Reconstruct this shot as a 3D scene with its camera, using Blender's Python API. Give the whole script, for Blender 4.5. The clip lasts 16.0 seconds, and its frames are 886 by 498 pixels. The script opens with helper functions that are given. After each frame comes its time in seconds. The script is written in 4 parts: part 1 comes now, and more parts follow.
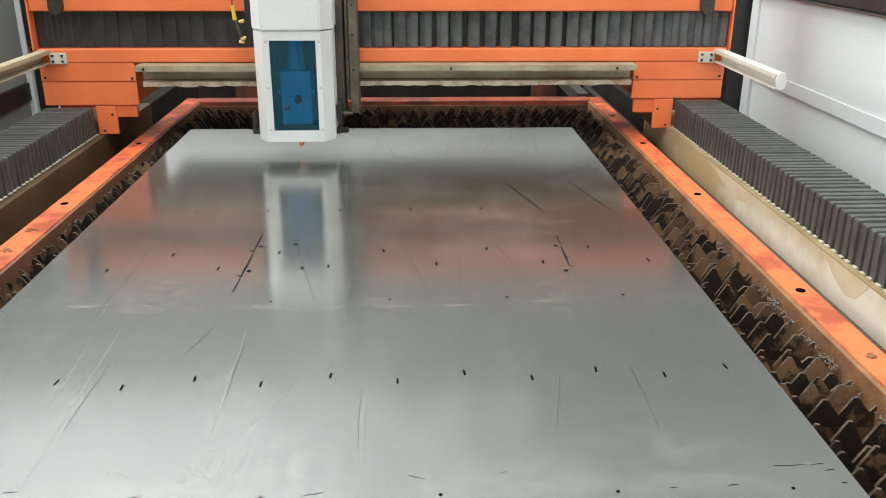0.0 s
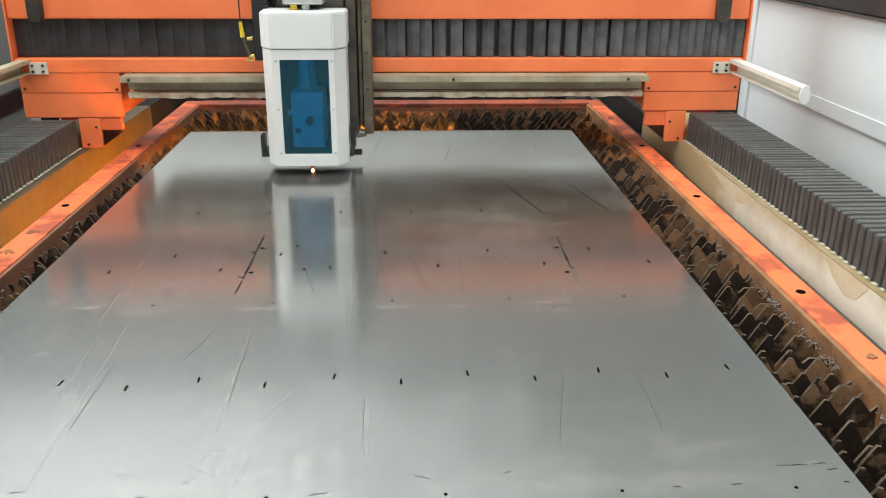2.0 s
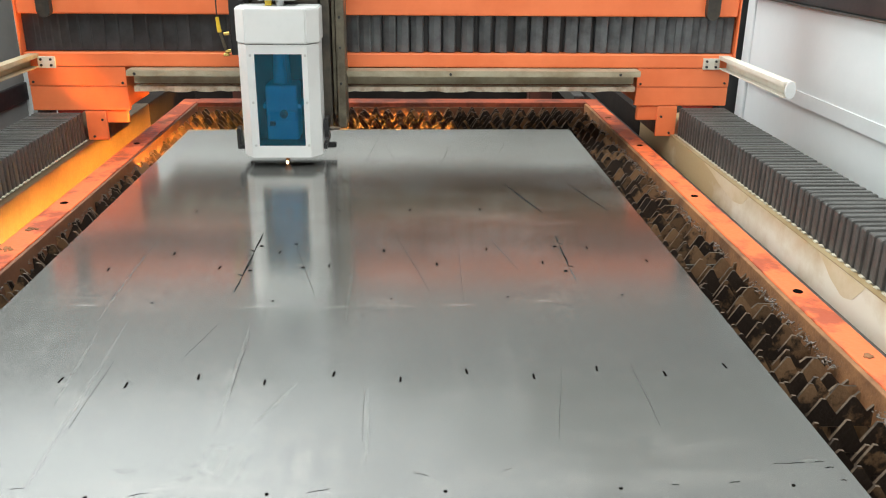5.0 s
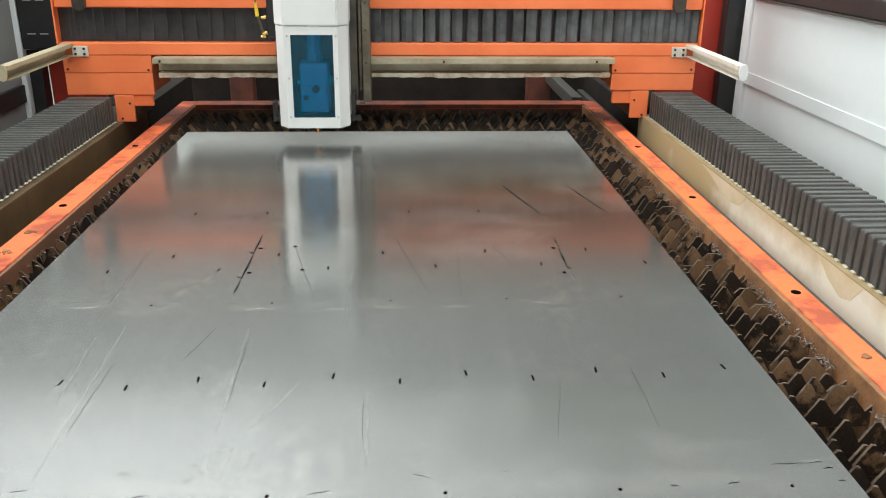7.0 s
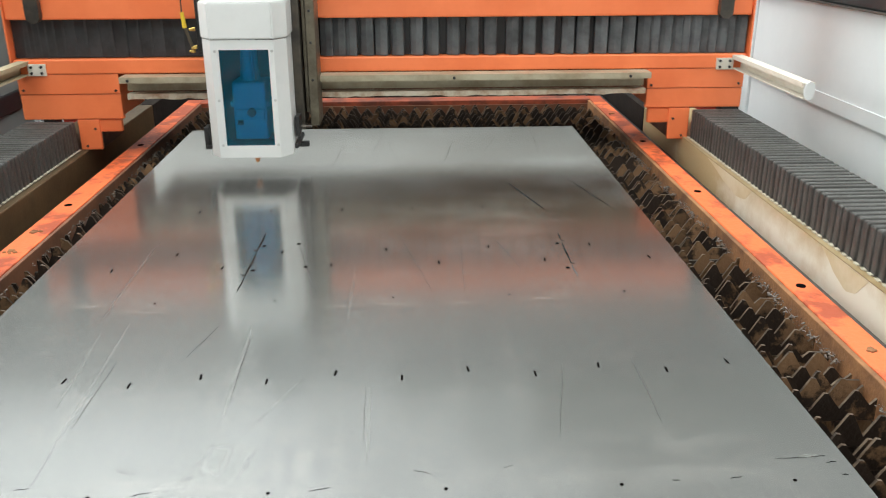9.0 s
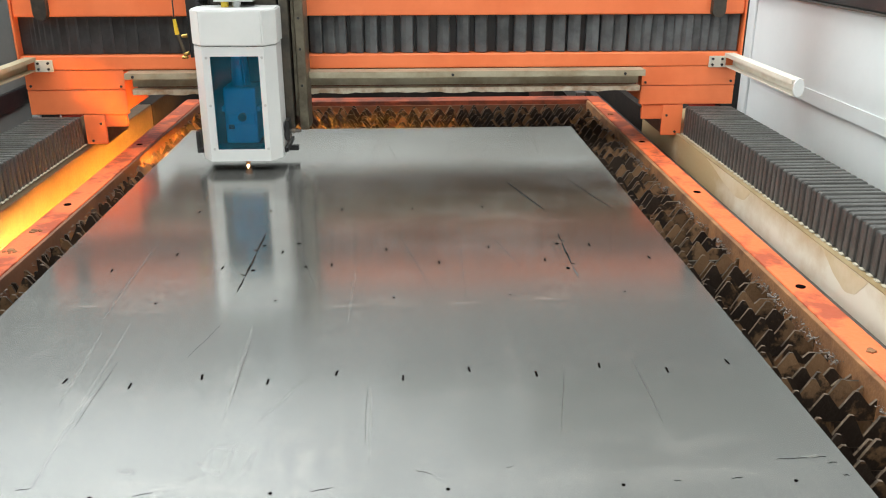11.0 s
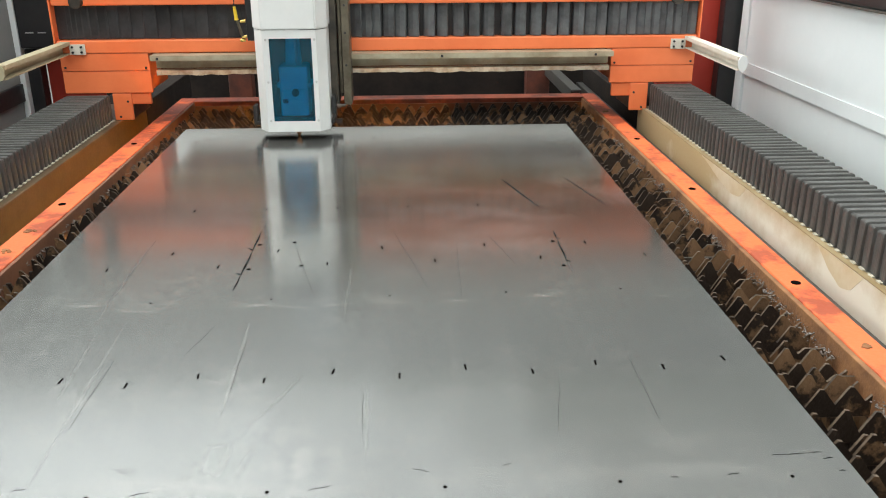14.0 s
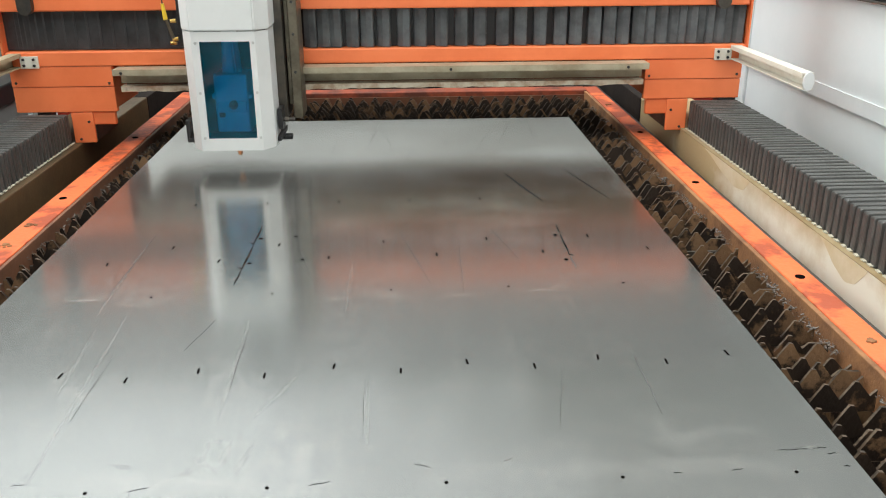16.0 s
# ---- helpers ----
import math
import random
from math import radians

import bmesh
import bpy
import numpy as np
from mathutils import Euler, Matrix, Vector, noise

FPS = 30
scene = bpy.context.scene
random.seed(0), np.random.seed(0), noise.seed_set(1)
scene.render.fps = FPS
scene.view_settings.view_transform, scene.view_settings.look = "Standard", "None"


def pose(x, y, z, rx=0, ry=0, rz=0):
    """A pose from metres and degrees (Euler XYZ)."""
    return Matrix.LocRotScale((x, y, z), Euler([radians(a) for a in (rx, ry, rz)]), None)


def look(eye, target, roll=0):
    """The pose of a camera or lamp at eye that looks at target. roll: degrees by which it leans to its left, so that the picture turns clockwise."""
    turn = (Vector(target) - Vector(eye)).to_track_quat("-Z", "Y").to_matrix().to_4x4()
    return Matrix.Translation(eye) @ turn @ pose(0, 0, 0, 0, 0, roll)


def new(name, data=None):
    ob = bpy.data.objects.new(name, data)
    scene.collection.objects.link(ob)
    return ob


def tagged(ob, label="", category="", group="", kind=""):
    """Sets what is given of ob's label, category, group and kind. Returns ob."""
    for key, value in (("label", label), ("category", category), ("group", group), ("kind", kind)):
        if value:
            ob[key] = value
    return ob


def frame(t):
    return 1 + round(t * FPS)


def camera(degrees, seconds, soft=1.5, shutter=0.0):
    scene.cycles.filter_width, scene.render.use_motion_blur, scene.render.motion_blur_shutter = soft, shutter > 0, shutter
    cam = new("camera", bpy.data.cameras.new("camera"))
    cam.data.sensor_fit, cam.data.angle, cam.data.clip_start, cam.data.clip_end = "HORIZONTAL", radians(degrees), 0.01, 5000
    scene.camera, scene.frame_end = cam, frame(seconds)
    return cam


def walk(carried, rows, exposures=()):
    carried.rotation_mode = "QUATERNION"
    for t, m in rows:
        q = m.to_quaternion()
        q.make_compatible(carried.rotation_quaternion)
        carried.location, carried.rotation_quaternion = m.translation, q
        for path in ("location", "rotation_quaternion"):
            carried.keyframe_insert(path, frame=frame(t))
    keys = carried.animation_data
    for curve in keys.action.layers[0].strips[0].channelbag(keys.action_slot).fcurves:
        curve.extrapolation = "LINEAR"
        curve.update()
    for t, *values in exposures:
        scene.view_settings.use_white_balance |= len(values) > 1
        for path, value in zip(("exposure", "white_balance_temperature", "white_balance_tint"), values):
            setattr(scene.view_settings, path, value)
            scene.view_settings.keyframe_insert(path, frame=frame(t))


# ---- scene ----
cam = camera(54.8, 16.0, soft=1.0, shutter=0.5)
PATH = [
    (0, (0.108, -0.035, 1.606), (0.181, 1.833, 0.895), 0.2),
    (0.5, (0.104, -0.039, 1.608), (0.179, 1.829, 0.899), 0.1),
    (1, (0.101, -0.041, 1.607), (0.186, 1.828, 0.9), 0.3),
    (1.5, (0.096, -0.041, 1.605), (0.176, 1.828, 0.899), 0.3),
    (2, (0.095, -0.042, 1.605), (0.177, 1.828, 0.901), 0.3),
    (2.5, (0.094, -0.044, 1.607), (0.176, 1.825, 0.9), 0.3),
    (3, (0.095, -0.046, 1.606), (0.175, 1.823, 0.897), 0.3),
    (5.5, (0.088, -0.048, 1.606), (0.183, 1.822, 0.902), 0.7),
    (6, (0.088, -0.052, 1.608), (0.188, 1.819, 0.908), 0.7),
    (6.5, (0.088, -0.052, 1.607), (0.187, 1.818, 0.903), 0.7),
    (7, (0.087, -0.05, 1.608), (0.182, 1.82, 0.905), 0.5),
    (7.5, (0.091, -0.049, 1.606), (0.18, 1.819, 0.895), 0.3),
    (8, (0.094, -0.048, 1.607), (0.177, 1.82, 0.898), 0.1),
    (8.5, (0.096, -0.05, 1.607), (0.176, 1.818, 0.898), -0.0),
    (9, (0.102, -0.049, 1.606), (0.175, 1.819, 0.896), -0.2),
    (11.5, (0.09, -0.05, 1.608), (0.171, 1.818, 0.897), 0.0),
    (12, (0.087, -0.052, 1.608), (0.168, 1.818, 0.903), -0.0),
    (12.5, (0.087, -0.053, 1.61), (0.167, 1.817, 0.905), -0.2),
    (13, (0.086, -0.052, 1.607), (0.173, 1.817, 0.9), -0.2),
    (13.5, (0.092, -0.051, 1.609), (0.186, 1.817, 0.9), -0.2),
    (14, (0.094, -0.049, 1.607), (0.184, 1.817, 0.892), -0.2),
    (14.5, (0.098, -0.045, 1.606), (0.187, 1.818, 0.886), -0.3),
    (15, (0.099, -0.043, 1.608), (0.182, 1.821, 0.888), -0.3),
    (15.5, (0.102, -0.041, 1.6), (0.182, 1.823, 0.881), -0.4),
    (16, (0.097, -0.039, 1.603), (0.18, 1.822, 0.875), -0.3),
]
walk(cam, [(t, look(eye, target, roll)) for t, eye, target, roll in PATH])

# ---------------------------------------------------------------- light
world = bpy.data.worlds.new("sky")
scene.world = world
world.use_nodes = True
wn = world.node_tree.nodes
sky = wn.new("ShaderNodeTexSky")
sky.sky_type, sky.sun_disc = "NISHITA", False
sky.sun_elevation, sky.sun_rotation = radians(50), radians(200)
world.node_tree.links.new(sky.outputs[0], wn["Background"].inputs[0])
wn["Background"].inputs[1].default_value = 0.05

SKYLIGHT, WINDOW = 330.0, 520.0
scene.view_settings.exposure = 0.0
SKYLIGHT_Y = (-2.4, 1.6, 5.0)
for sy in SKYLIGHT_Y:
    la = bpy.data.lights.new("skylight", "AREA")
    la.shape, la.size, la.size_y, la.energy, la.color = "RECTANGLE", 9.0, 1.6, SKYLIGHT, (0.98, 1.0, 0.96)
    lo = new("skylight_daylight", la)
    lo.matrix_basis = pose(0, sy, 6.48)
# unseen roof strips added across the far bay, equally bright; uneven ends grade reflections
STRIP_WEST, STRIP_ENDS, STRIP_DEEP = -6.8, (0.2, -2.6, 1.4, -0.6, 2.3, -1.1, 0.8, -1.8, 1.8, -0.2), 0.32
STRIP_Y = [6.84 + 0.44 * k for k in range(10)]
STRIP_POWER = 3.75
for sy, x1 in zip(STRIP_Y, STRIP_ENDS):
    la = bpy.data.lights.new("skylight", "AREA")
    wide = x1 - STRIP_WEST
    la.shape, la.size, la.size_y, la.energy, la.color = "RECTANGLE", wide, STRIP_DEEP, STRIP_POWER * wide * STRIP_DEEP, (0.98, 1.0, 0.98)
    lo = new("skylight_daylight", la)
    lo.matrix_basis = pose(STRIP_WEST + wide / 2, sy, 6.58)
la = bpy.data.lights.new("window", "AREA")
la.shape, la.size, la.size_y, la.energy, la.color = "RECTANGLE", 3.4, 9.6, WINDOW, (0.98, 1.0, 0.95)
lo = new("window_daylight", la)
lo.matrix_basis = look((-6.98, 3.6, 4.3), (0, 3.6, 4.3)) @ pose(0, 0, 0, 0, 0, 90)

# ---------------------------------------------------------------- materials
def mat(name, base, rough=0.5, metal=0.0, second=None, scale=8.0, amount=0.5, bump=0.0, bump_scale=60.0, rough_var=0.1, spread=0.0, contrast=(0.4, 0.62), gloss=0.5, burnt=None, edge=None):
    """A painted or bare surface: base colour that turns into a second one in stains, fine grain in gloss and relief."""
    m = bpy.data.materials.new(name)
    m.use_nodes = True
    n, l = m.node_tree.nodes, m.node_tree.links
    b = n["Principled BSDF"]
    co = n.new("ShaderNodeTexCoord")
    info = n.new("ShaderNodeObjectInfo")
    shift = n.new("ShaderNodeVectorMath")
    shift.operation = "MULTIPLY_ADD"
    shift.inputs[1].default_value = (1, 1, 1)
    com = n.new("ShaderNodeCombineXYZ")
    mul = n.new("ShaderNodeMath")
    mul.operation, mul.inputs[1].default_value = "MULTIPLY", 37.0
    l.new(info.outputs["Random"], mul.inputs[0])
    for k in range(3):
        l.new(mul.outputs[0], com.inputs[k])
    l.new(co.outputs["Object"], shift.inputs[0])
    l.new(com.outputs[0], shift.inputs[2])
    big = n.new("ShaderNodeTexNoise")
    big.inputs["Scale"].default_value, big.inputs["Detail"].default_value = scale, 6
    big.inputs["Roughness"].default_value = 0.65
    l.new(shift.outputs[0], big.inputs["Vector"])
    ramp = n.new("ShaderNodeMapRange")
    ramp.inputs[1].default_value, ramp.inputs[2].default_value = contrast
    ramp.inputs[4].default_value = amount
    stains = big.outputs[0]
    if burnt:
        # stains close up along the bed, towards where the cutting is done
        sep, far, both = n.new("ShaderNodeSeparateXYZ"), n.new("ShaderNodeMapRange"), n.new("ShaderNodeMath")
        l.new(co.outputs["Object"], sep.inputs[0])
        l.new(sep.outputs[1], far.inputs[0])
        far.inputs[1].default_value, far.inputs[2].default_value, far.inputs[4].default_value = burnt
        l.new(stains, both.inputs[0])
        l.new(far.outputs[0], both.inputs[1])
        stains = both.outputs[0]
    if edge:
        # a stain that gathers towards one edge
        axis, *span = edge
        sep2, high, sum2 = n.new("ShaderNodeSeparateXYZ"), n.new("ShaderNodeMapRange"), n.new("ShaderNodeMath")
        l.new(co.outputs["Object"], sep2.inputs[0])
        l.new(sep2.outputs[axis], high.inputs[0])
        high.inputs[1].default_value, high.inputs[2].default_value, high.inputs[4].default_value = span
        l.new(stains, sum2.inputs[0])
        l.new(high.outputs[0], sum2.inputs[1])
        stains = sum2.outputs[0]
    l.new(stains, ramp.inputs[0])
    mix = n.new("ShaderNodeMix")
    mix.data_type = "RGBA"
    mix.inputs[6].default_value = (*base, 1)
    mix.inputs[7].default_value = (*(second or [c * 0.75 for c in base]), 1)
    l.new(ramp.outputs[0], mix.inputs[0])
    out = mix.outputs[2]
    if spread:
        hsv = n.new("ShaderNodeHueSaturation")
        val = n.new("ShaderNodeMapRange")
        val.inputs[3].default_value, val.inputs[4].default_value = 1 - spread, 1 + spread
        l.new(info.outputs["Random"], val.inputs[0])
        l.new(val.outputs[0], hsv.inputs["Value"])
        l.new(out, hsv.inputs["Color"])
        out = hsv.outputs[0]
    l.new(out, b.inputs["Base Color"])
    fine = n.new("ShaderNodeTexNoise")
    fine.inputs["Scale"].default_value, fine.inputs["Detail"].default_value = bump_scale, 4
    l.new(shift.outputs[0], fine.inputs["Vector"])
    rr = n.new("ShaderNodeMapRange")
    rr.inputs[3].default_value, rr.inputs[4].default_value = max(0.02, rough - rough_var), min(1, rough + rough_var)
    l.new(fine.outputs[0], rr.inputs[0])
    l.new(rr.outputs[0], b.inputs["Roughness"])
    b.inputs["Metallic"].default_value = metal
    b.inputs["Specular IOR Level"].default_value = gloss
    if bump:
        bu = n.new("ShaderNodeBump")
        bu.inputs["Strength"].default_value, bu.inputs["Distance"].default_value = bump, 0.004
        l.new(fine.outputs[0], bu.inputs["Height"])
        l.new(bu.outputs[0], b.inputs["Normal"])
    return m


def glow(name, colour, strength):
    m = bpy.data.materials.new(name)
    m.use_nodes = True
    b = m.node_tree.nodes["Principled BSDF"]
    b.inputs["Base Color"].default_value = (*colour, 1)
    b.inputs["Emission Color"].default_value = (*colour, 1)
    b.inputs["Emission Strength"].default_value = strength
    return m


def tinted(name, colour):
    """Tinted acrylic: light passes dyed, a little is mirrored."""
    m = bpy.data.materials.new(name)
    m.use_nodes = True
    n, l = m.node_tree.nodes, m.node_tree.links
    n.remove(n["Principled BSDF"])
    tr, gl, mx, fr = n.new("ShaderNodeBsdfTransparent"), n.new("ShaderNodeBsdfGlossy"), n.new("ShaderNodeMixShader"), n.new("ShaderNodeFresnel")
    tr.inputs[0].default_value = (*colour, 1)
    gl.inputs["Roughness"].default_value = 0.06
    fr.inputs[0].default_value = 1.49
    di, body = n.new("ShaderNodeBsdfDiffuse"), n.new("ShaderNodeMixShader")
    di.inputs[0].default_value = (colour[0] * 0.2, colour[1] * 0.42, colour[2] * 0.5, 1)
    body.inputs[0].default_value = 0.08
    l.new(tr.outputs[0], body.inputs[1])
    l.new(di.outputs[0], body.inputs[2])
    l.new(fr.outputs[0], mx.inputs[0])
    l.new(body.outputs[0], mx.inputs[1])
    l.new(gl.outputs[0], mx.inputs[2])
    l.new(mx.outputs[0], n["Material Output"].inputs[0])
    return m


def sheet_steel():
    """Cold-rolled steel sheet: blurred mirror, long rolling grain, chalky rub marks across it."""
    m = bpy.data.materials.new("sheet_steel")
    m.use_nodes = True
    n, l = m.node_tree.nodes, m.node_tree.links
    b = n["Principled BSDF"]
    co = n.new("ShaderNodeTexCoord")

    def noise_at(scale, stretch, detail=5, lo=0.35, hi=0.65, top=1.0):
        mp = n.new("ShaderNodeMapping")
        mp.inputs["Scale"].default_value = stretch
        tx = n.new("ShaderNodeTexNoise")
        tx.inputs["Scale"].default_value, tx.inputs["Detail"].default_value = scale, detail
        rg = n.new("ShaderNodeMapRange")
        rg.inputs[1].default_value, rg.inputs[2].default_value, rg.inputs[4].default_value = lo, hi, top
        l.new(co.outputs["Object"], mp.inputs[0])
        l.new(mp.outputs[0], tx.inputs["Vector"])
        l.new(tx.outputs[0], rg.inputs[0])
        return rg.outputs[0]

    def add(a, c, op="ADD"):
        q = n.new("ShaderNodeMath")
        q.operation = op
        l.new(a, q.inputs[0])
        if isinstance(c, float):
            q.inputs[1].default_value = c
        else:
            l.new(c, q.inputs[1])
        return q.outputs[0]

    cloudy = noise_at(2.2, (1, 1, 1), 6, 0.3, 0.7, 0.6)
    grain = noise_at(14, (9, 0.6, 1), 4, 0.3, 0.7, 0.35)
    chalk = add(noise_at(3.6, (1, 1.2, 1), 3, 0.46, 0.68, 0.95), noise_at(38, (1, 1, 1), 8, 0.47, 0.60, 1.0), "MULTIPLY")
    streak = noise_at(5.0, (6, 0.3, 1), 3, 0.58, 0.74, 0.45)
    chalk = add(chalk, streak)
    # rub lines left across the sheet
    sep = n.new("ShaderNodeSeparateXYZ")
    l.new(co.outputs["Object"], sep.inputs[0])
    smear = noise_at(9, (1, 3, 1), 8, 0.40, 0.66, 1.0)
    wander = add(noise_at(5.0, (1, 0.2, 1), 7, 0.2, 0.8, 0.07), -0.035)
    broken = noise_at(9, (1, 3, 1), 9, 0.42, 0.60, 1.0)
    for at, wide, power in ((1.625, 0.030, 0.7), (2.17, 0.026, 0.6), (0.99, 0.032, 0.7), (2.64, 0.03, 0.5), (1.617, 0.0055, 1.6), (2.148, 0.0065, 1.5), (2.648, 0.007, 1.2), (1.655, 0.005, 0.7), (0.985, 0.004, 0.4)):
        thin = wide < 0.01
        d = add(add(add(sep.outputs[1], wander) if thin else sep.outputs[1], -at), 1.0 / wide, "MULTIPLY")
        sq = add(d, d, "MULTIPLY")
        inv = n.new("ShaderNodeMapRange")
        inv.inputs[1].default_value, inv.inputs[2].default_value, inv.inputs[3].default_value, inv.inputs[4].default_value = 0.0, 1.0, 1.0, 0.0
        l.new(sq, inv.inputs[0])
        chalk = add(chalk, add(add(inv.outputs[0], broken if thin else smear, "MULTIPLY"), power, "MULTIPLY"))
    mix = n.new("ShaderNodeMix")
    mix.data_type = "RGBA"
    mix.inputs[6].default_value, mix.inputs[7].default_value = (0.545, 0.562, 0.552, 1), (0.466, 0.482, 0.473, 1)
    l.new(add(cloudy, grain), mix.inputs[0])
    mix2 = n.new("ShaderNodeMix")
    mix2.data_type = "RGBA"
    mix2.inputs[7].default_value = (0.72, 0.71, 0.68, 1)
    l.new(mix.outputs[2], mix2.inputs[6])
    l.new(add(chalk, 0.30, "MULTIPLY"), mix2.inputs[0])
    # darker reflections over the far part of the sheet, put into its colour as brown
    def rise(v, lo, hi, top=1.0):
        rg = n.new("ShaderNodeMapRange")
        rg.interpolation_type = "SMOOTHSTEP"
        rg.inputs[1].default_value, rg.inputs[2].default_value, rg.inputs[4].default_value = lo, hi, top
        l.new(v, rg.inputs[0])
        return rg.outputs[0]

    dim_mask = add(rise(sep.outputs[1], 1.50, 2.25), add(rise(sep.outputs[0], -0.25, 0.30, 0.50), 0.42), "MULTIPLY")
    dim_mask = add(dim_mask, noise_at(3.0, (1, 1.6, 1), 6, 0.22, 0.55, 1.0), "MULTIPLY")
    # eased at the far end, where the reflection is pale
    far_ease = add(add(rise(sep.outputs[1], 2.45, 2.80), -0.55, "MULTIPLY"), 1.0)
    dim_mask = add(dim_mask, far_ease, "MULTIPLY")
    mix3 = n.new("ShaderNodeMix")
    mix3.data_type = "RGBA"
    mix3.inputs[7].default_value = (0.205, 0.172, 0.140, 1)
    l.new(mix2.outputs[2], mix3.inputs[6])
    l.new(dim_mask, mix3.inputs[0])
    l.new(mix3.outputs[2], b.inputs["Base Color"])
    b.inputs["Metallic"].default_value = 0.87
    # the rolling grain spreads reflections along the sheet
    along = n.new("ShaderNodeCombineXYZ")
    along.inputs[1].default_value = 1.0
    l.new(along.outputs[0], b.inputs["Tangent"])
    b.inputs["Anisotropic"].default_value = 0.50
    l.new(add(add(add(cloudy, 0.05, "MULTIPLY"), 0.138), add(chalk, 0.03, "MULTIPLY")), b.inputs["Roughness"])
    bu = n.new("ShaderNodeBump")
    bu.inputs["Strength"].default_value, bu.inputs["Distance"].default_value = 0.035, 0.002
    l.new(noise_at(3.0, (1, 0.5, 1), 2, 0.2, 0.8), bu.inputs["Height"])
    l.new(bu.outputs[0], b.inputs["Normal"])
    return m


def rubbed():
    """Chalky rub marks: broken thin traces through which the bare sheet shows."""
    m = bpy.data.materials.new("chalk_rub")
    m.use_nodes = True
    n, l = m.node_tree.nodes, m.node_tree.links
    b = n["Principled BSDF"]
    b.inputs["Base Color"].default_value, b.inputs["Roughness"].default_value = (0.74, 0.75, 0.70, 1), 0.5
    co, tx, rg = n.new("ShaderNodeTexCoord"), n.new("ShaderNodeTexNoise"), n.new("ShaderNodeMapRange")
    tr, mx = n.new("ShaderNodeBsdfTransparent"), n.new("ShaderNodeMixShader")
    tx.inputs["Scale"].default_value, tx.inputs["Detail"].default_value = 28, 6
    rg.inputs[1].default_value, rg.inputs[2].default_value, rg.inputs[4].default_value = 0.38, 0.80, 0.11
    l.new(co.outputs["Object"], tx.inputs["Vector"])
    l.new(tx.outputs[0], rg.inputs[0])
    l.new(rg.outputs[0], mx.inputs[0])
    l.new(tr.outputs[0], mx.inputs[1])
    l.new(b.outputs[0], mx.inputs[2])
    l.new(mx.outputs[0], n["Material Output"].inputs[0])
    return m


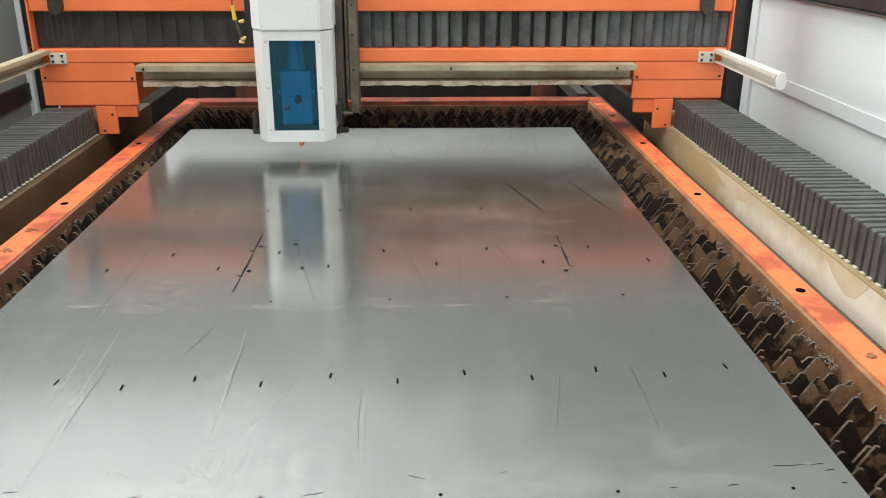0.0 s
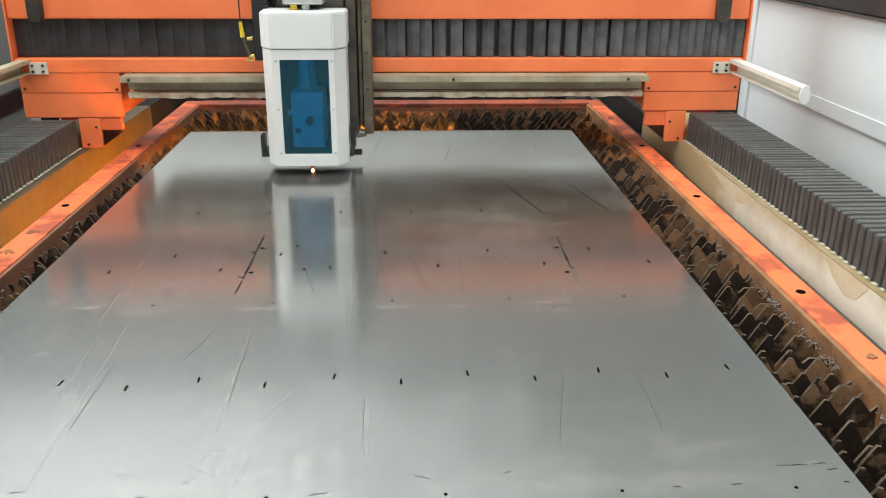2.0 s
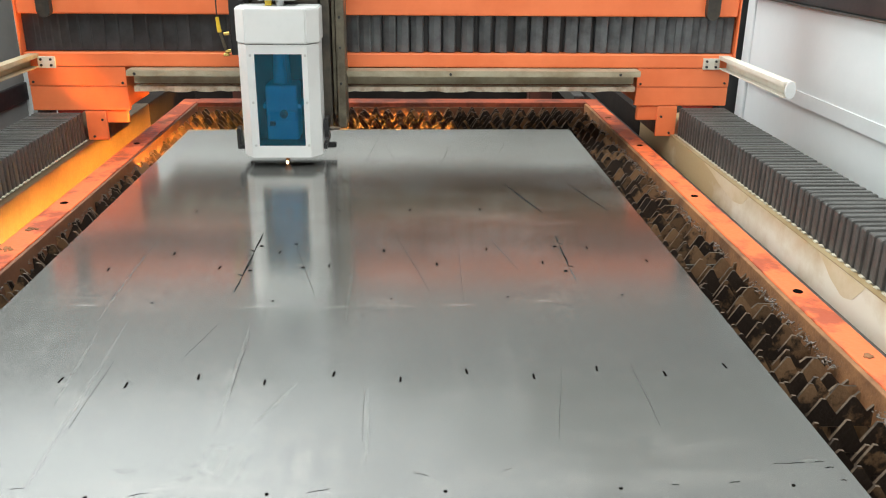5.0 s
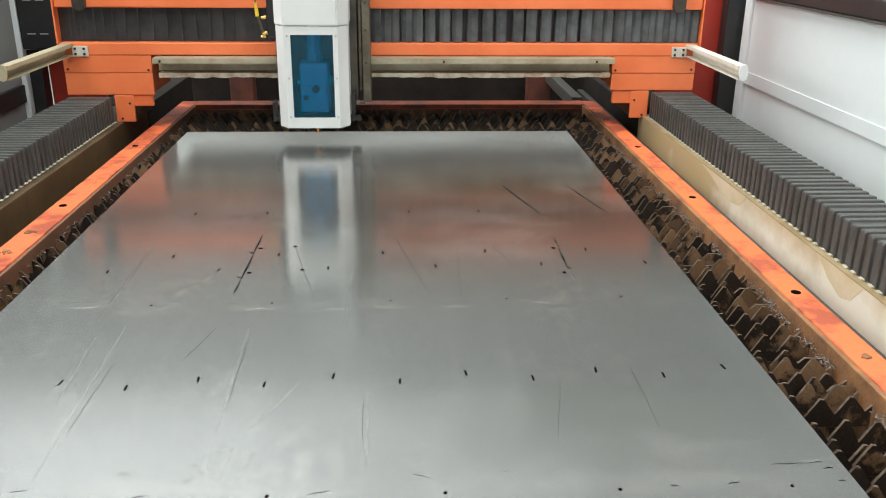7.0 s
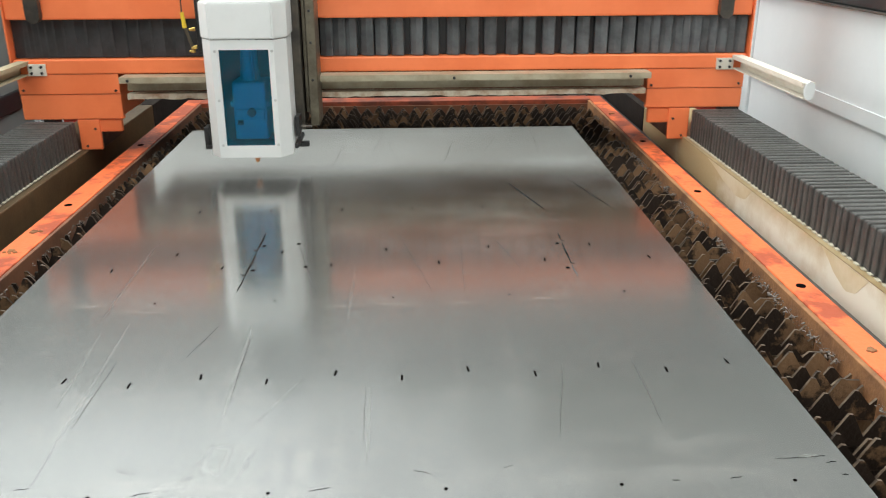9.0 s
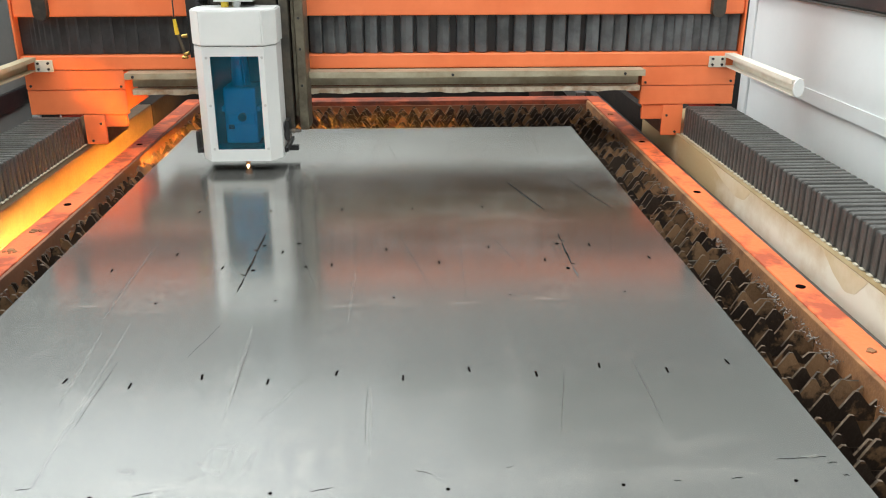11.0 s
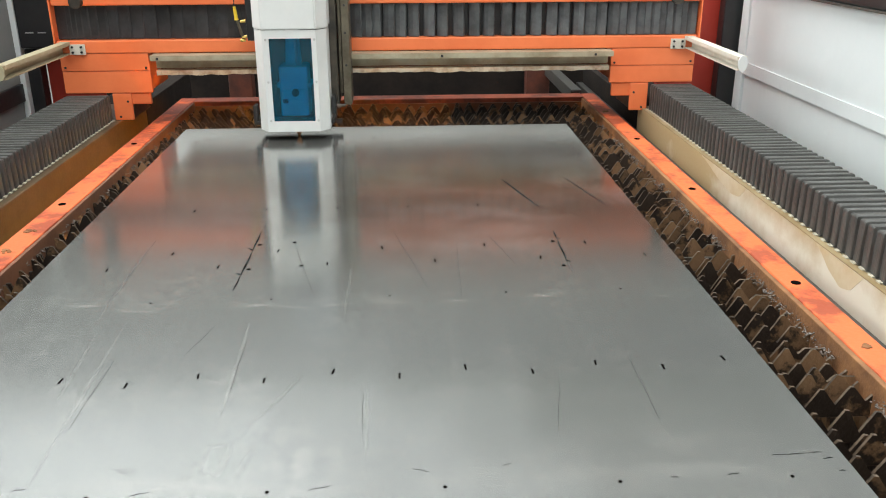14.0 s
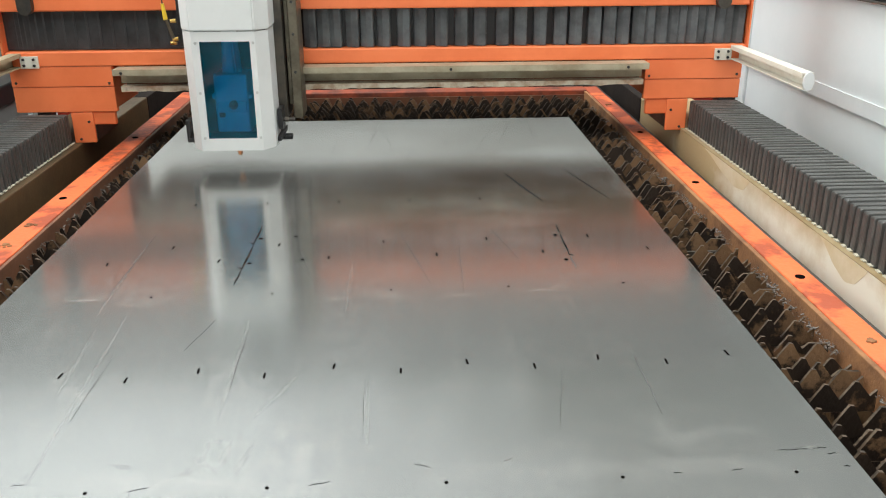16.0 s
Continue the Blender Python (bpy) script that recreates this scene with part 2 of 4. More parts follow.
M = {
    "orange": mat("orange_paint", (0.94, 0.235, 0.085), 0.42, 0, (0.80, 0.165, 0.05), 5, 0.5, 0.05, 150),
    "rail": mat("worn_orange_paint", (0.84, 0.17, 0.055), 0.5, 0, (0.33, 0.065, 0.03), 7.5, 0.9, 0.12, 90, contrast=(0.49, 0.60), burnt=(2.7, 3.8, 0.12)),
    "dark_red": mat("sooty_red_paint", (0.13, 0.035, 0.02), 0.6, 0, (0.05, 0.02, 0.015), 9, 0.8, 0.1, 90),
    "red": mat("red_paint", (0.42, 0.035, 0.02), 0.5, 0, (0.3, 0.025, 0.015), 4),
    "white": mat("white_paint", (0.74, 0.76, 0.76), 0.38, 0, (0.66, 0.68, 0.68), 6, 0.5, 0.03, 200),
    "wall": mat("white_sheet_wall", (0.73, 0.78, 0.805), 0.55, 0, (0.67, 0.72, 0.745), 1.6, 0.8, 0.02, 80),
    # darker copy of the white wall: the shaded side is put into the colour
    "wall_shade": mat("grey_sheet_wall", (0.235, 0.25, 0.25), 0.5, 0, (0.19, 0.205, 0.205), 1.6, 0.8, 0.02, 80),
    "grey_column": mat("grey_column_paint", (0.27, 0.29, 0.30), 0.5, 0, (0.22, 0.235, 0.245), 5, 0.8, 0.02, 80),
    "beige": mat("beige_coated_metal", (0.50, 0.46, 0.33), 0.45, 0, (0.34, 0.28, 0.16), 7, 0.7, 0.06, 120),
    "guard": mat("dusty_beige_metal", (0.45, 0.41, 0.30), 0.40, 0.1, (0.26, 0.21, 0.13), 6, 0.8, 0.06, 120),
    "cream": mat("cream_coated_metal", (0.70, 0.68, 0.60), 0.45, 0, (0.55, 0.50, 0.40), 12, 0.5, 0.05, 120),
    # far end: brown stain, with the shade behind the carriage added to it
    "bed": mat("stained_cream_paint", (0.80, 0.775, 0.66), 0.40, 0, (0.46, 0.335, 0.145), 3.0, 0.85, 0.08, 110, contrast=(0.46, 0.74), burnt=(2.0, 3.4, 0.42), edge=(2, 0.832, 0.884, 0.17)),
    "bed_edge": mat("browned_cream_paint", (0.30, 0.215, 0.105), 0.5, 0, (0.42, 0.33, 0.19), 5.0, 0.8, 0.08, 110),
    # left beam: smoke brown, darkened further for the shade on that side
    "bed_brown_shade": mat("smoked_cream_paint", (0.125, 0.085, 0.044), 0.4, 0, (0.060, 0.040, 0.022), 5.0, 0.8, 0.08, 110),
    "lip": mat("spattered_metal_edge", (0.66, 0.60, 0.48), 0.5, 0.1, (0.36, 0.22, 0.13), 22, 0.8, 0.3, 90),
    "rear_brown": mat("smoke_browned_metal", (0.15, 0.095, 0.06), 0.6, 0, (0.09, 0.06, 0.04), 3, 0.8, 0.1, 60),
    # end rail: burnt, and darkened further for the shade it stands in
    "end": mat("burnt_orange_paint", (0.34, 0.07, 0.03), 0.55, 0, (0.10, 0.03, 0.02), 7.5, 0.9, 0.15, 90, contrast=(0.42, 0.58)),
    "under": mat("burnt_underside", (0.20, 0.085, 0.045), 0.6, 0, (0.11, 0.05, 0.03), 6, 0.8, 0.1, 80),
    "stain": mat("tan_smoke_stain", (0.60, 0.50, 0.30), 0.45, 0, (0.70, 0.63, 0.47), 7, 0.9, 0.06, 110),
    "rust": mat("rusty_inner_steel", (0.33, 0.155, 0.065), 0.75, 0.1, (0.15, 0.07, 0.035), 9, 0.9, 0.4, 130),
    "slat": mat("burnt_slat_steel", (0.026, 0.017, 0.012), 0.55, 0.15, (0.225, 0.132, 0.070), 9.0, 0.95, 0.5, 120, spread=0.4, contrast=(0.52, 0.58), edge=(0, 0.80, 0.92, 0.06)),
    "slat_edge": mat("worn_slat_edge", (0.14, 0.10, 0.07), 0.45, 0.4, (0.05, 0.038, 0.03), 30, 0.95, 0.3, 160, contrast=(0.45, 0.6)),
    "slag": mat("grey_slag", (0.20, 0.18, 0.165), 0.6, 0.3, (0.13, 0.095, 0.07), 40, 0.8, 0.6, 160),
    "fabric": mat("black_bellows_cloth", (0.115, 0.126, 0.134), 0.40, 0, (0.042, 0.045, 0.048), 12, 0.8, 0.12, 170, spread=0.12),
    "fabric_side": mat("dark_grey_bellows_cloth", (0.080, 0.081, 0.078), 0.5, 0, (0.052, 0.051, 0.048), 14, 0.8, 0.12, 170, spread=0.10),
    # same beam bellows cloth, darker: the left half's shade is in the colour
    "fabric_shade": mat("slack_black_bellows_cloth", (0.045, 0.049, 0.053), 0.42, 0, (0.020, 0.021, 0.023), 12, 0.8, 0.12, 170, spread=0.15),
    "black": mat("black_paint", (0.018, 0.018, 0.020), 0.35, 0, (0.03, 0.03, 0.03), 8),
    "dark": mat("dark_machine_steel", (0.06, 0.055, 0.05), 0.45, 0.6, (0.13, 0.11, 0.085), 14, 0.7, 0.15, 120),
    "plate": mat("oily_bronze_plate", (0.20, 0.175, 0.13), 0.4, 0.6, (0.10, 0.085, 0.06), 16, 0.8, 0.12, 120),
    "steel": mat("grey_guide_steel", (0.10, 0.10, 0.098), 0.42, 0.5, (0.12, 0.115, 0.10), 10, 0.8, 0.1, 120),
    "alu": mat("cast_aluminium", (0.55, 0.56, 0.56), 0.4, 0.7, (0.42, 0.43, 0.43), 20, 0.6, 0.1, 150),
    # near-black for the unlit rear and beam ends: their shade is in the colour
    "soot_shade": mat("soot_black_steel", (0.014, 0.011, 0.010), 0.85, 0, (0.026, 0.019, 0.016), 5, 0.8, 0.15, 60, gloss=0.2),
    # holes are flat dark chips, the shade of their depth put into the colour
    "hole": mat("burnt_hole", (0.006, 0.005, 0.005), 0.9, gloss=0.0),
    "scratch": mat("scratch_line", (0.006, 0.006, 0.006), 0.95, 0.0, (0.05, 0.05, 0.05), 30, 0.9, gloss=0.0),
    "faint": mat("faint_scratch_line", (0.09, 0.09, 0.09), 0.9, 0.0, (0.15, 0.15, 0.15), 30, 0.9, gloss=0.0),
    "copper": mat("copper_nozzle", (0.55, 0.24, 0.11), 0.3, 1.0),
    "brass": mat("brass", (0.65, 0.46, 0.14), 0.28, 1.0),
    "yellow": mat("yellow_plastic", (0.80, 0.56, 0.04), 0.4),
    "blue_part": mat("light_painted_head", (0.72, 0.76, 0.78), 0.35, 0.1, (0.55, 0.6, 0.64), 20, 0.6),
    "pane": tinted("blue_acrylic", (0.045, 0.78, 1.0)),
    "sheet": sheet_steel(),
    "rub": rubbed(),
    "tab": mat("pale_plastic_tab", (0.62, 0.58, 0.47), 0.5),
    "concrete": mat("workshop_concrete", (0.26, 0.26, 0.25), 0.7, 0, (0.2, 0.2, 0.19), 1.5, 0.8, 0.2, 40),
    "hall": mat("hall_wall_paint", (0.56, 0.57, 0.56), 0.8, 0, (0.50, 0.51, 0.50), 0.8, 0.6, 0.05, 30),
    "hall_grey": mat("hall_grey_paint", (0.205, 0.21, 0.203), 0.8, 0, (0.17, 0.175, 0.168), 0.8, 0.6, 0.05, 30),
    "roof": mat("roof_lining", (0.78, 0.79, 0.78), 0.8, 0, (0.70, 0.71, 0.70), 0.8, 0.6, 0.05, 30),
    "flame": glow("burning_metal_glow", (1.0, 0.42, 0.065), 4100.0),
    "spark": glow("white_hot_spark", (1.0, 0.62, 0.32), 28.0),
}


# ---------------------------------------------------------------- mesh helpers
def box(bm, lo, hi, bevel=0.0):
    vs = [bm.verts.new((x, y, z)) for x in (lo[0], hi[0]) for y in (lo[1], hi[1]) for z in (lo[2], hi[2])]
    fs = [bm.faces.new([vs[i] for i in f]) for f in ((0, 1, 3, 2), (4, 6, 7, 5), (0, 4, 5, 1), (2, 3, 7, 6), (0, 2, 6, 4), (1, 5, 7, 3))]
    if bevel:
        es = list({e for f in fs for e in f.edges})
        bmesh.ops.bevel(bm, geom=es, offset=bevel, segments=2, profile=0.5, affect="EDGES")
    return bm


def prism(bm, pts, axis, a, b):
    """The outline pts, drawn in the plane across axis, carried from a to b along it."""
    put = {"x": lambda p, q: (q, p[0], p[1]), "y": lambda p, q: (p[0], q, p[1]), "z": lambda p, q: (p[0], p[1], q)}[axis]
    lo, hi = [bm.verts.new(put(p, a)) for p in pts], [bm.verts.new(put(p, b)) for p in pts]
    bm.faces.new(lo)
    bm.faces.new(hi[::-1])
    for i in range(len(pts)):
        j = (i + 1) % len(pts)
        bm.faces.new((lo[j], lo[i], hi[i], hi[j]))
    return bm


def rod(bm, a, b, r0, r1=None, seg=16):
    a, b = Vector(a), Vector(b)
    q = (b - a).to_track_quat("Z", "Y").to_matrix()
    r1 = r0 if r1 is None else r1
    rings = []
    for p, r in ((a, r0), (b, r1)):
        rings.append([bm.verts.new(p + q @ Vector((r * math.cos(2 * math.pi * k / seg), r * math.sin(2 * math.pi * k / seg), 0))) for k in range(seg)])
    for k in range(seg):
        j = (k + 1) % seg
        bm.faces.new((rings[0][k], rings[0][j], rings[1][j], rings[1][k]))
    bm.faces.new(rings[0][::-1])
    bm.faces.new(rings[1])
    return bm


def finish(name, bm, material, smooth=False):
    bmesh.ops.recalc_face_normals(bm, faces=bm.faces)
    me = bpy.data.meshes.new(name)
    bm.to_mesh(me)
    bm.free()
    me.materials.append(M[material])
    if smooth:
        for p in me.polygons:
            p.use_smooth = True
    return me


def part(name, bm, material, parent, label="", smooth=False):
    ob = new(name, finish(name, bm, material, smooth))
    ob.parent = parent
    if label:
        ob["label"] = label
    return ob


def thing(name, label, category, group="", kind=""):
    return tagged(new(name), label, category, group, kind)


def solid(name, bm, material, label, category, kind="", smooth=False):
    return tagged(new(name, finish(name, bm, material, smooth)), label, category, "", kind)


def B(*boxes, bevel=0.0):
    bm = bmesh.new()
    for lo, hi in boxes:
        box(bm, lo, hi, bevel)
    return bm


# ---------------------------------------------------------------- workshop hall
def hall():
    solid("ground", B(((-40, -40, -0.2), (40, 40, 0.0))), "concrete", "grey concrete workshop floor under the machine", "floor", "structure")
    # unseen walls, their greys and white chosen to tone what the sheet mirrors
    solid("wall_north_1", B(((-7, 11, 3.6), (7, 11.2, 6.6))), "hall_grey", "unseen end wall, grey to darken the sheet's reflection", "wall", "structure")
    solid("wall_north_2", B(((-7, 11, 0), (7, 11.2, 3.6))), "roof", "unseen lower end wall, white to brighten the sheet's reflection", "wall", "structure")
    solid("wall_south", B(((-7, -6.2, 0), (7, -6, 6.6))), "hall", "plain pale workshop end wall", "wall", "structure")
    solid("wall_east", B(((7, -6.2, 0), (7.2, 11.2, 6.6))), "hall_grey", "unseen side wall, grey to darken the sheet's reflection", "wall", "structure")
    solid("wall_west", B(((-7.2, -6.2, 0), (-7, 11.2, 2.6)), ((-7.2, -6.2, 6.0), (-7, 11.2, 6.6)), ((-7.2, -6.2, 2.6), (-7, -1.2, 6.0)), ((-7.2, 8.4, 2.6), (-7, 11.2, 6.0))), "hall", "plain pale workshop side wall", "wall", "structure")
    bm = bmesh.new()
    edges = [-6.2] + [v for sy in SKYLIGHT_Y for v in (sy - 0.8, sy + 0.8)] + [6.6, 11.0, 11.2]
    for a, b in zip(edges[0::2], edges[1::2]):
        box(bm, (-7.2, a, 6.6), (7.2, b, 6.7))
    bars = [6.6] + [v for sy in STRIP_Y for v in (sy - STRIP_DEEP / 2, sy + STRIP_DEEP / 2)] + [11.0]
    for a, b in zip(bars[0::2], bars[1::2]):
        box(bm, (-7.2, a, 6.61), (7.2, b, 6.69))
    for sy, x1 in zip(STRIP_Y, STRIP_ENDS):
        box(bm, (-7.2, sy - STRIP_DEEP / 2, 6.61), (STRIP_WEST, sy + STRIP_DEEP / 2, 6.69))
        box(bm, (x1, sy - STRIP_DEEP / 2, 6.61), (7.2, sy + STRIP_DEEP / 2, 6.69))
    for sy in SKYLIGHT_Y:
        box(bm, (-7.2, sy - 0.8, 6.6), (-4.5, sy + 0.8, 6.7))
        box(bm, (4.5, sy - 0.8, 6.6), (7.2, sy + 0.8, 6.7))
    solid("ceiling", bm, "roof", "pale workshop roof with long skylight openings", "ceiling", "structure")


# ---------------------------------------------------------------- enclosure of the machine
def enclosure():
    # pale side panel with a folded joint along it
    w = thing("enclosure_panel", "white sheet-metal side panel with a folded seam and black top rail", "panel", "enclosure sides")
    part("lower_sheet", B(((1.625, 0.0, 0.05), (1.66, 3.715, 0.9715))), "wall", w)
    part("seam_strip", B(((1.612, 0.0, 0.973), (1.6175, 3.715, 1.026)), bevel=0.0015), "wall", w)
    part("upper_sheet", B(((1.618, 0.0, 0.972), (1.645, 3.715, 1.342)), bevel=0.004), "wall", w)
    part("corner_post", B(((1.612, 3.72, 0.05), (1.65, 3.80, 1.62)), bevel=0.006), "wall", w, "pale corner post")
    part("top_rail", B(((1.585, 0.0, 1.346), (1.66, 3.715, 1.41)), bevel=0.006), "black", w, "black top rail")
    part("rail_flange", B(((1.575, 0.0, 1.338), (1.612, 3.715, 1.345))), "steel", w, "bright folded flange")
    part("upper_frame", B(((1.60, 0.0, 1.412), (1.65, 3.715, 1.62))), "wall", w)
    p = thing("corner_pillar", "black square corner pillar beside a red end panel", "pillar", "pillars")
    part("post", B(((1.545, 3.83, 0.02), (1.628, 3.90, 1.45)), bevel=0.005), "black", p)
    r = thing("end_panel", "red painted end panel of the machine frame", "panel", "red panels")
    part("sheet", B(((1.28, 3.905, 0.02), (1.56, 3.93, 1.42)), bevel=0.004), "red", r)
    part("fold", B(((1.28, 3.88, 0.02), (1.30, 3.905, 1.42)), bevel=0.002), "red", r)
    # other side
    w2 = thing("enclosure_panel", "sheet-metal side panel greyed for shade, with a dark rubber band", "panel", "enclosure sides")
    part("lower_sheet", B(((-1.60, 0.0, 0.05), (-1.575, 3.80, 0.87))), "wall_shade", w2)
    part("band", B(((-1.60, 0.0, 0.872), (-1.562, 3.80, 0.95)), bevel=0.004), "black", w2, "dark rubber band")
    part("upper_sheet", B(((-1.60, 0.0, 0.952), (-1.572, 3.80, 1.60))), "wall_shade", w2)
    part("corner_post", B(((-1.595, 3.80, 0.05), (-1.55, 3.85, 1.62)), bevel=0.005), "wall", w2)
    p2 = thing("switch_box", "black cabinet box with thin bright dashes", "cabinet")
    part("body", B(((-1.548, 3.80, 1.10), (-1.29, 4.05, 1.50)), bevel=0.008), "black", p2)
    for z in (1.165, 1.305, 1.445):
        for x in (-1.515, -1.462):
            part("slot_trim", B(((x, 3.796, z), (x + 0.034, 3.803, z + 0.005))), "alu", p2, "thin bright dash")
    p3 = thing("corner_pillar", "black square corner pillar beside a red end panel", "pillar", "pillars")
    part("post", B(((-1.548, 3.83, 0.02), (-1.49, 3.90, 1.095)), bevel=0.005), "black", p3)
    r2 = thing("end_panel", "red painted end panel of the machine frame", "panel", "red panels")
    part("sheet", B(((-1.49, 3.905, 0.02), (-1.25, 3.93, 1.095)), bevel=0.004), "red", r2)
    # dark sheet added for the shaded rear opening; it also blocks light from behind
    back = thing("rear_cover", "dark sheet in place of the shaded rear opening, with red uprights", "cover")
    part("sheet", B(((-1.6, 4.95, 0.02), (1.6, 4.98, 1.20))), "soot_shade", back)
    for x in (0.80, -0.86):
        part("upright", B(((x, 4.75, 0.02), (x + 0.13, 4.85, 1.10)), bevel=0.006), "dark_red", back, "dark red upright")


# ---------------------------------------------------------------- cutting bed
STAINS = ((2.28, 2.66, 0.045, -0.09), (1.61, 1.83, 0.056, -0.03), (1.1, 1.45, 0.04, -0.05))


def machine_bed():
    b = thing("machine_bed", "cream painted machine bed with smoke-stained inner faces", "machine")
    part("side_beam", B(((1.085, 0.12, 0.776), (1.30, 3.47, 0.884)), bevel=0.004), "bed", b, "cream side beam, smoke-browned and shaded in colour towards its far end")
    part("beam_end", B(((1.085, 3.475, 0.776), (1.30, 4.6, 0.884)), bevel=0.004), "soot_shade", b, "beam end, dirty and darkened for shade")
    part("side_beam", B(((-1.25, 0.12, 0.30), (-1.03, 3.75, 0.866)), bevel=0.004), "bed_brown_shade", b, "side beam, smoke-browned and toned darker for shade")
    part("beam_end", B(((-1.25, 3.755, 0.30), (-1.03, 4.6, 0.866)), bevel=0.004), "soot_shade", b, "beam end, dirty and darkened for shade")
    part("ledge", B(((1.084, 0.12, 0.8845), (1.104, 3.47, 0.8865))), "bed_edge", b, "brown-stained upper ledge")
    # tan smoke stains that hang down the face from its upper edge
    for y0, y1, drop, skew in STAINS:
        pts = [(y0 + (y1 - y0) * k / 36 + skew * math.sin(math.pi * k / 36), 0.8825 - drop * math.sin(math.pi * k / 36) ** 1.1 - 0.0012 * math.sin(k * 0.74)) for k in range(37)]
        part("smoke_stain", prism(bmesh.new(), [(y0, 0.8831), *pts, (y1, 0.8832)], "x", 1.0842, 1.0849), "stain", b, "tan smoke stain")
    # lower walls coloured dark to hide firelight that spreads below the rails
    part("leg_wall", B(((1.085, 0.12, 0.0), (1.30, 4.6, 0.774))), "dark", b)
    part("leg_wall", B(((-1.25, 0.12, 0.0), (-1.03, 4.6, 0.298))), "dark", b)
    part("track", B(((1.050, 0.12, 0.74), (1.084, 4.6, 0.788)), bevel=0.004), "steel", b, "grey pallet track")
    part("track", B(((-1.029, 0.12, 0.56), (-0.995, 4.6, 0.60)), bevel=0.004), "dark", b, "dark pallet track")
    for x0 in (0.90,):
        part("pallet_guide", B(((x0, 3.98, 0.80), (x0 + 0.05, 4.9, 0.86)), bevel=0.004), "steel", b, "grey pallet guide bar")
    part("scrap_tray", B(((-0.94, 0.16, 0.06), (1.0, 4.5, 0.09)), bevel=0.004), "dark", b, "dark scrap tray")
    # unseen cross walls, added to stop firelight running along the bed
    for y in (0.93, 1.95, 3.99):
        part("bulkhead", B(((-0.94, y, 0.092), (1.0, y + 0.01, 0.768)), ((-0.834, y + 0.001, 0.7685), (0.918, y + 0.009, 0.802))), "dark", b)
    part("front_wall", B(((-1.03, 0.12, 0.0), (1.08, 0.15, 0.70))), "dark", b)
    part("rear_wall", B(((-1.03, 4.55, 0.0), (1.08, 4.6, 0.62))), "soot_shade", b)


def slat_mesh(seed):
    """One support slat: a long plate with pointed teeth, some burnt short."""
    rnd = random.Random(seed)
    x0, x1, pitch = -0.838, 0.918, 0.0540
    pts = [(x0, 0.782), (x0, 0.822), (x0 + 0.010, 0.822)]
    x = x0 + 0.012 + rnd.random() * 0.02
    while x < x1 - pitch * 1.05:
        top = 0.846 - (rnd.random() ** 2) * 0.016
        low = 0.799 + rnd.random() * 0.008
        pts += [(x, low), (x + pitch * 0.43, top), (x + pitch * 0.57, top - 0.001)]
        x += pitch
    pts += [(x, 0.812), (x + 0.012, 0.824), (x1, 0.822), (x1, 0.782)]
    bm = bmesh.new()
    front = [bm.verts.new((p[0], -0.0028, p[1])) for p in pts]
    rear = [bm.verts.new((p[0], 0.0028, p[1])) for p in pts]
    n = len(pts)
    for i in range(n):
        j = (i + 1) % n
        bm.faces.new((front[i], front[j], rear[j], rear[i])).material_index = 1
    # teeth and body as strips down to the lower edge
    for ring in (front, rear):
        low = [bm.verts.new((v.co.x, v.co.y, 0.783)) for v in ring[1:-1]]
        for k in range(len(low) - 1):
            bm.faces.new((ring[1 + k], ring[2 + k], low[k + 1], low[k]))
    me = finish("slat", bm, "slat")
    me.materials.append(M["slat_edge"])
    return me


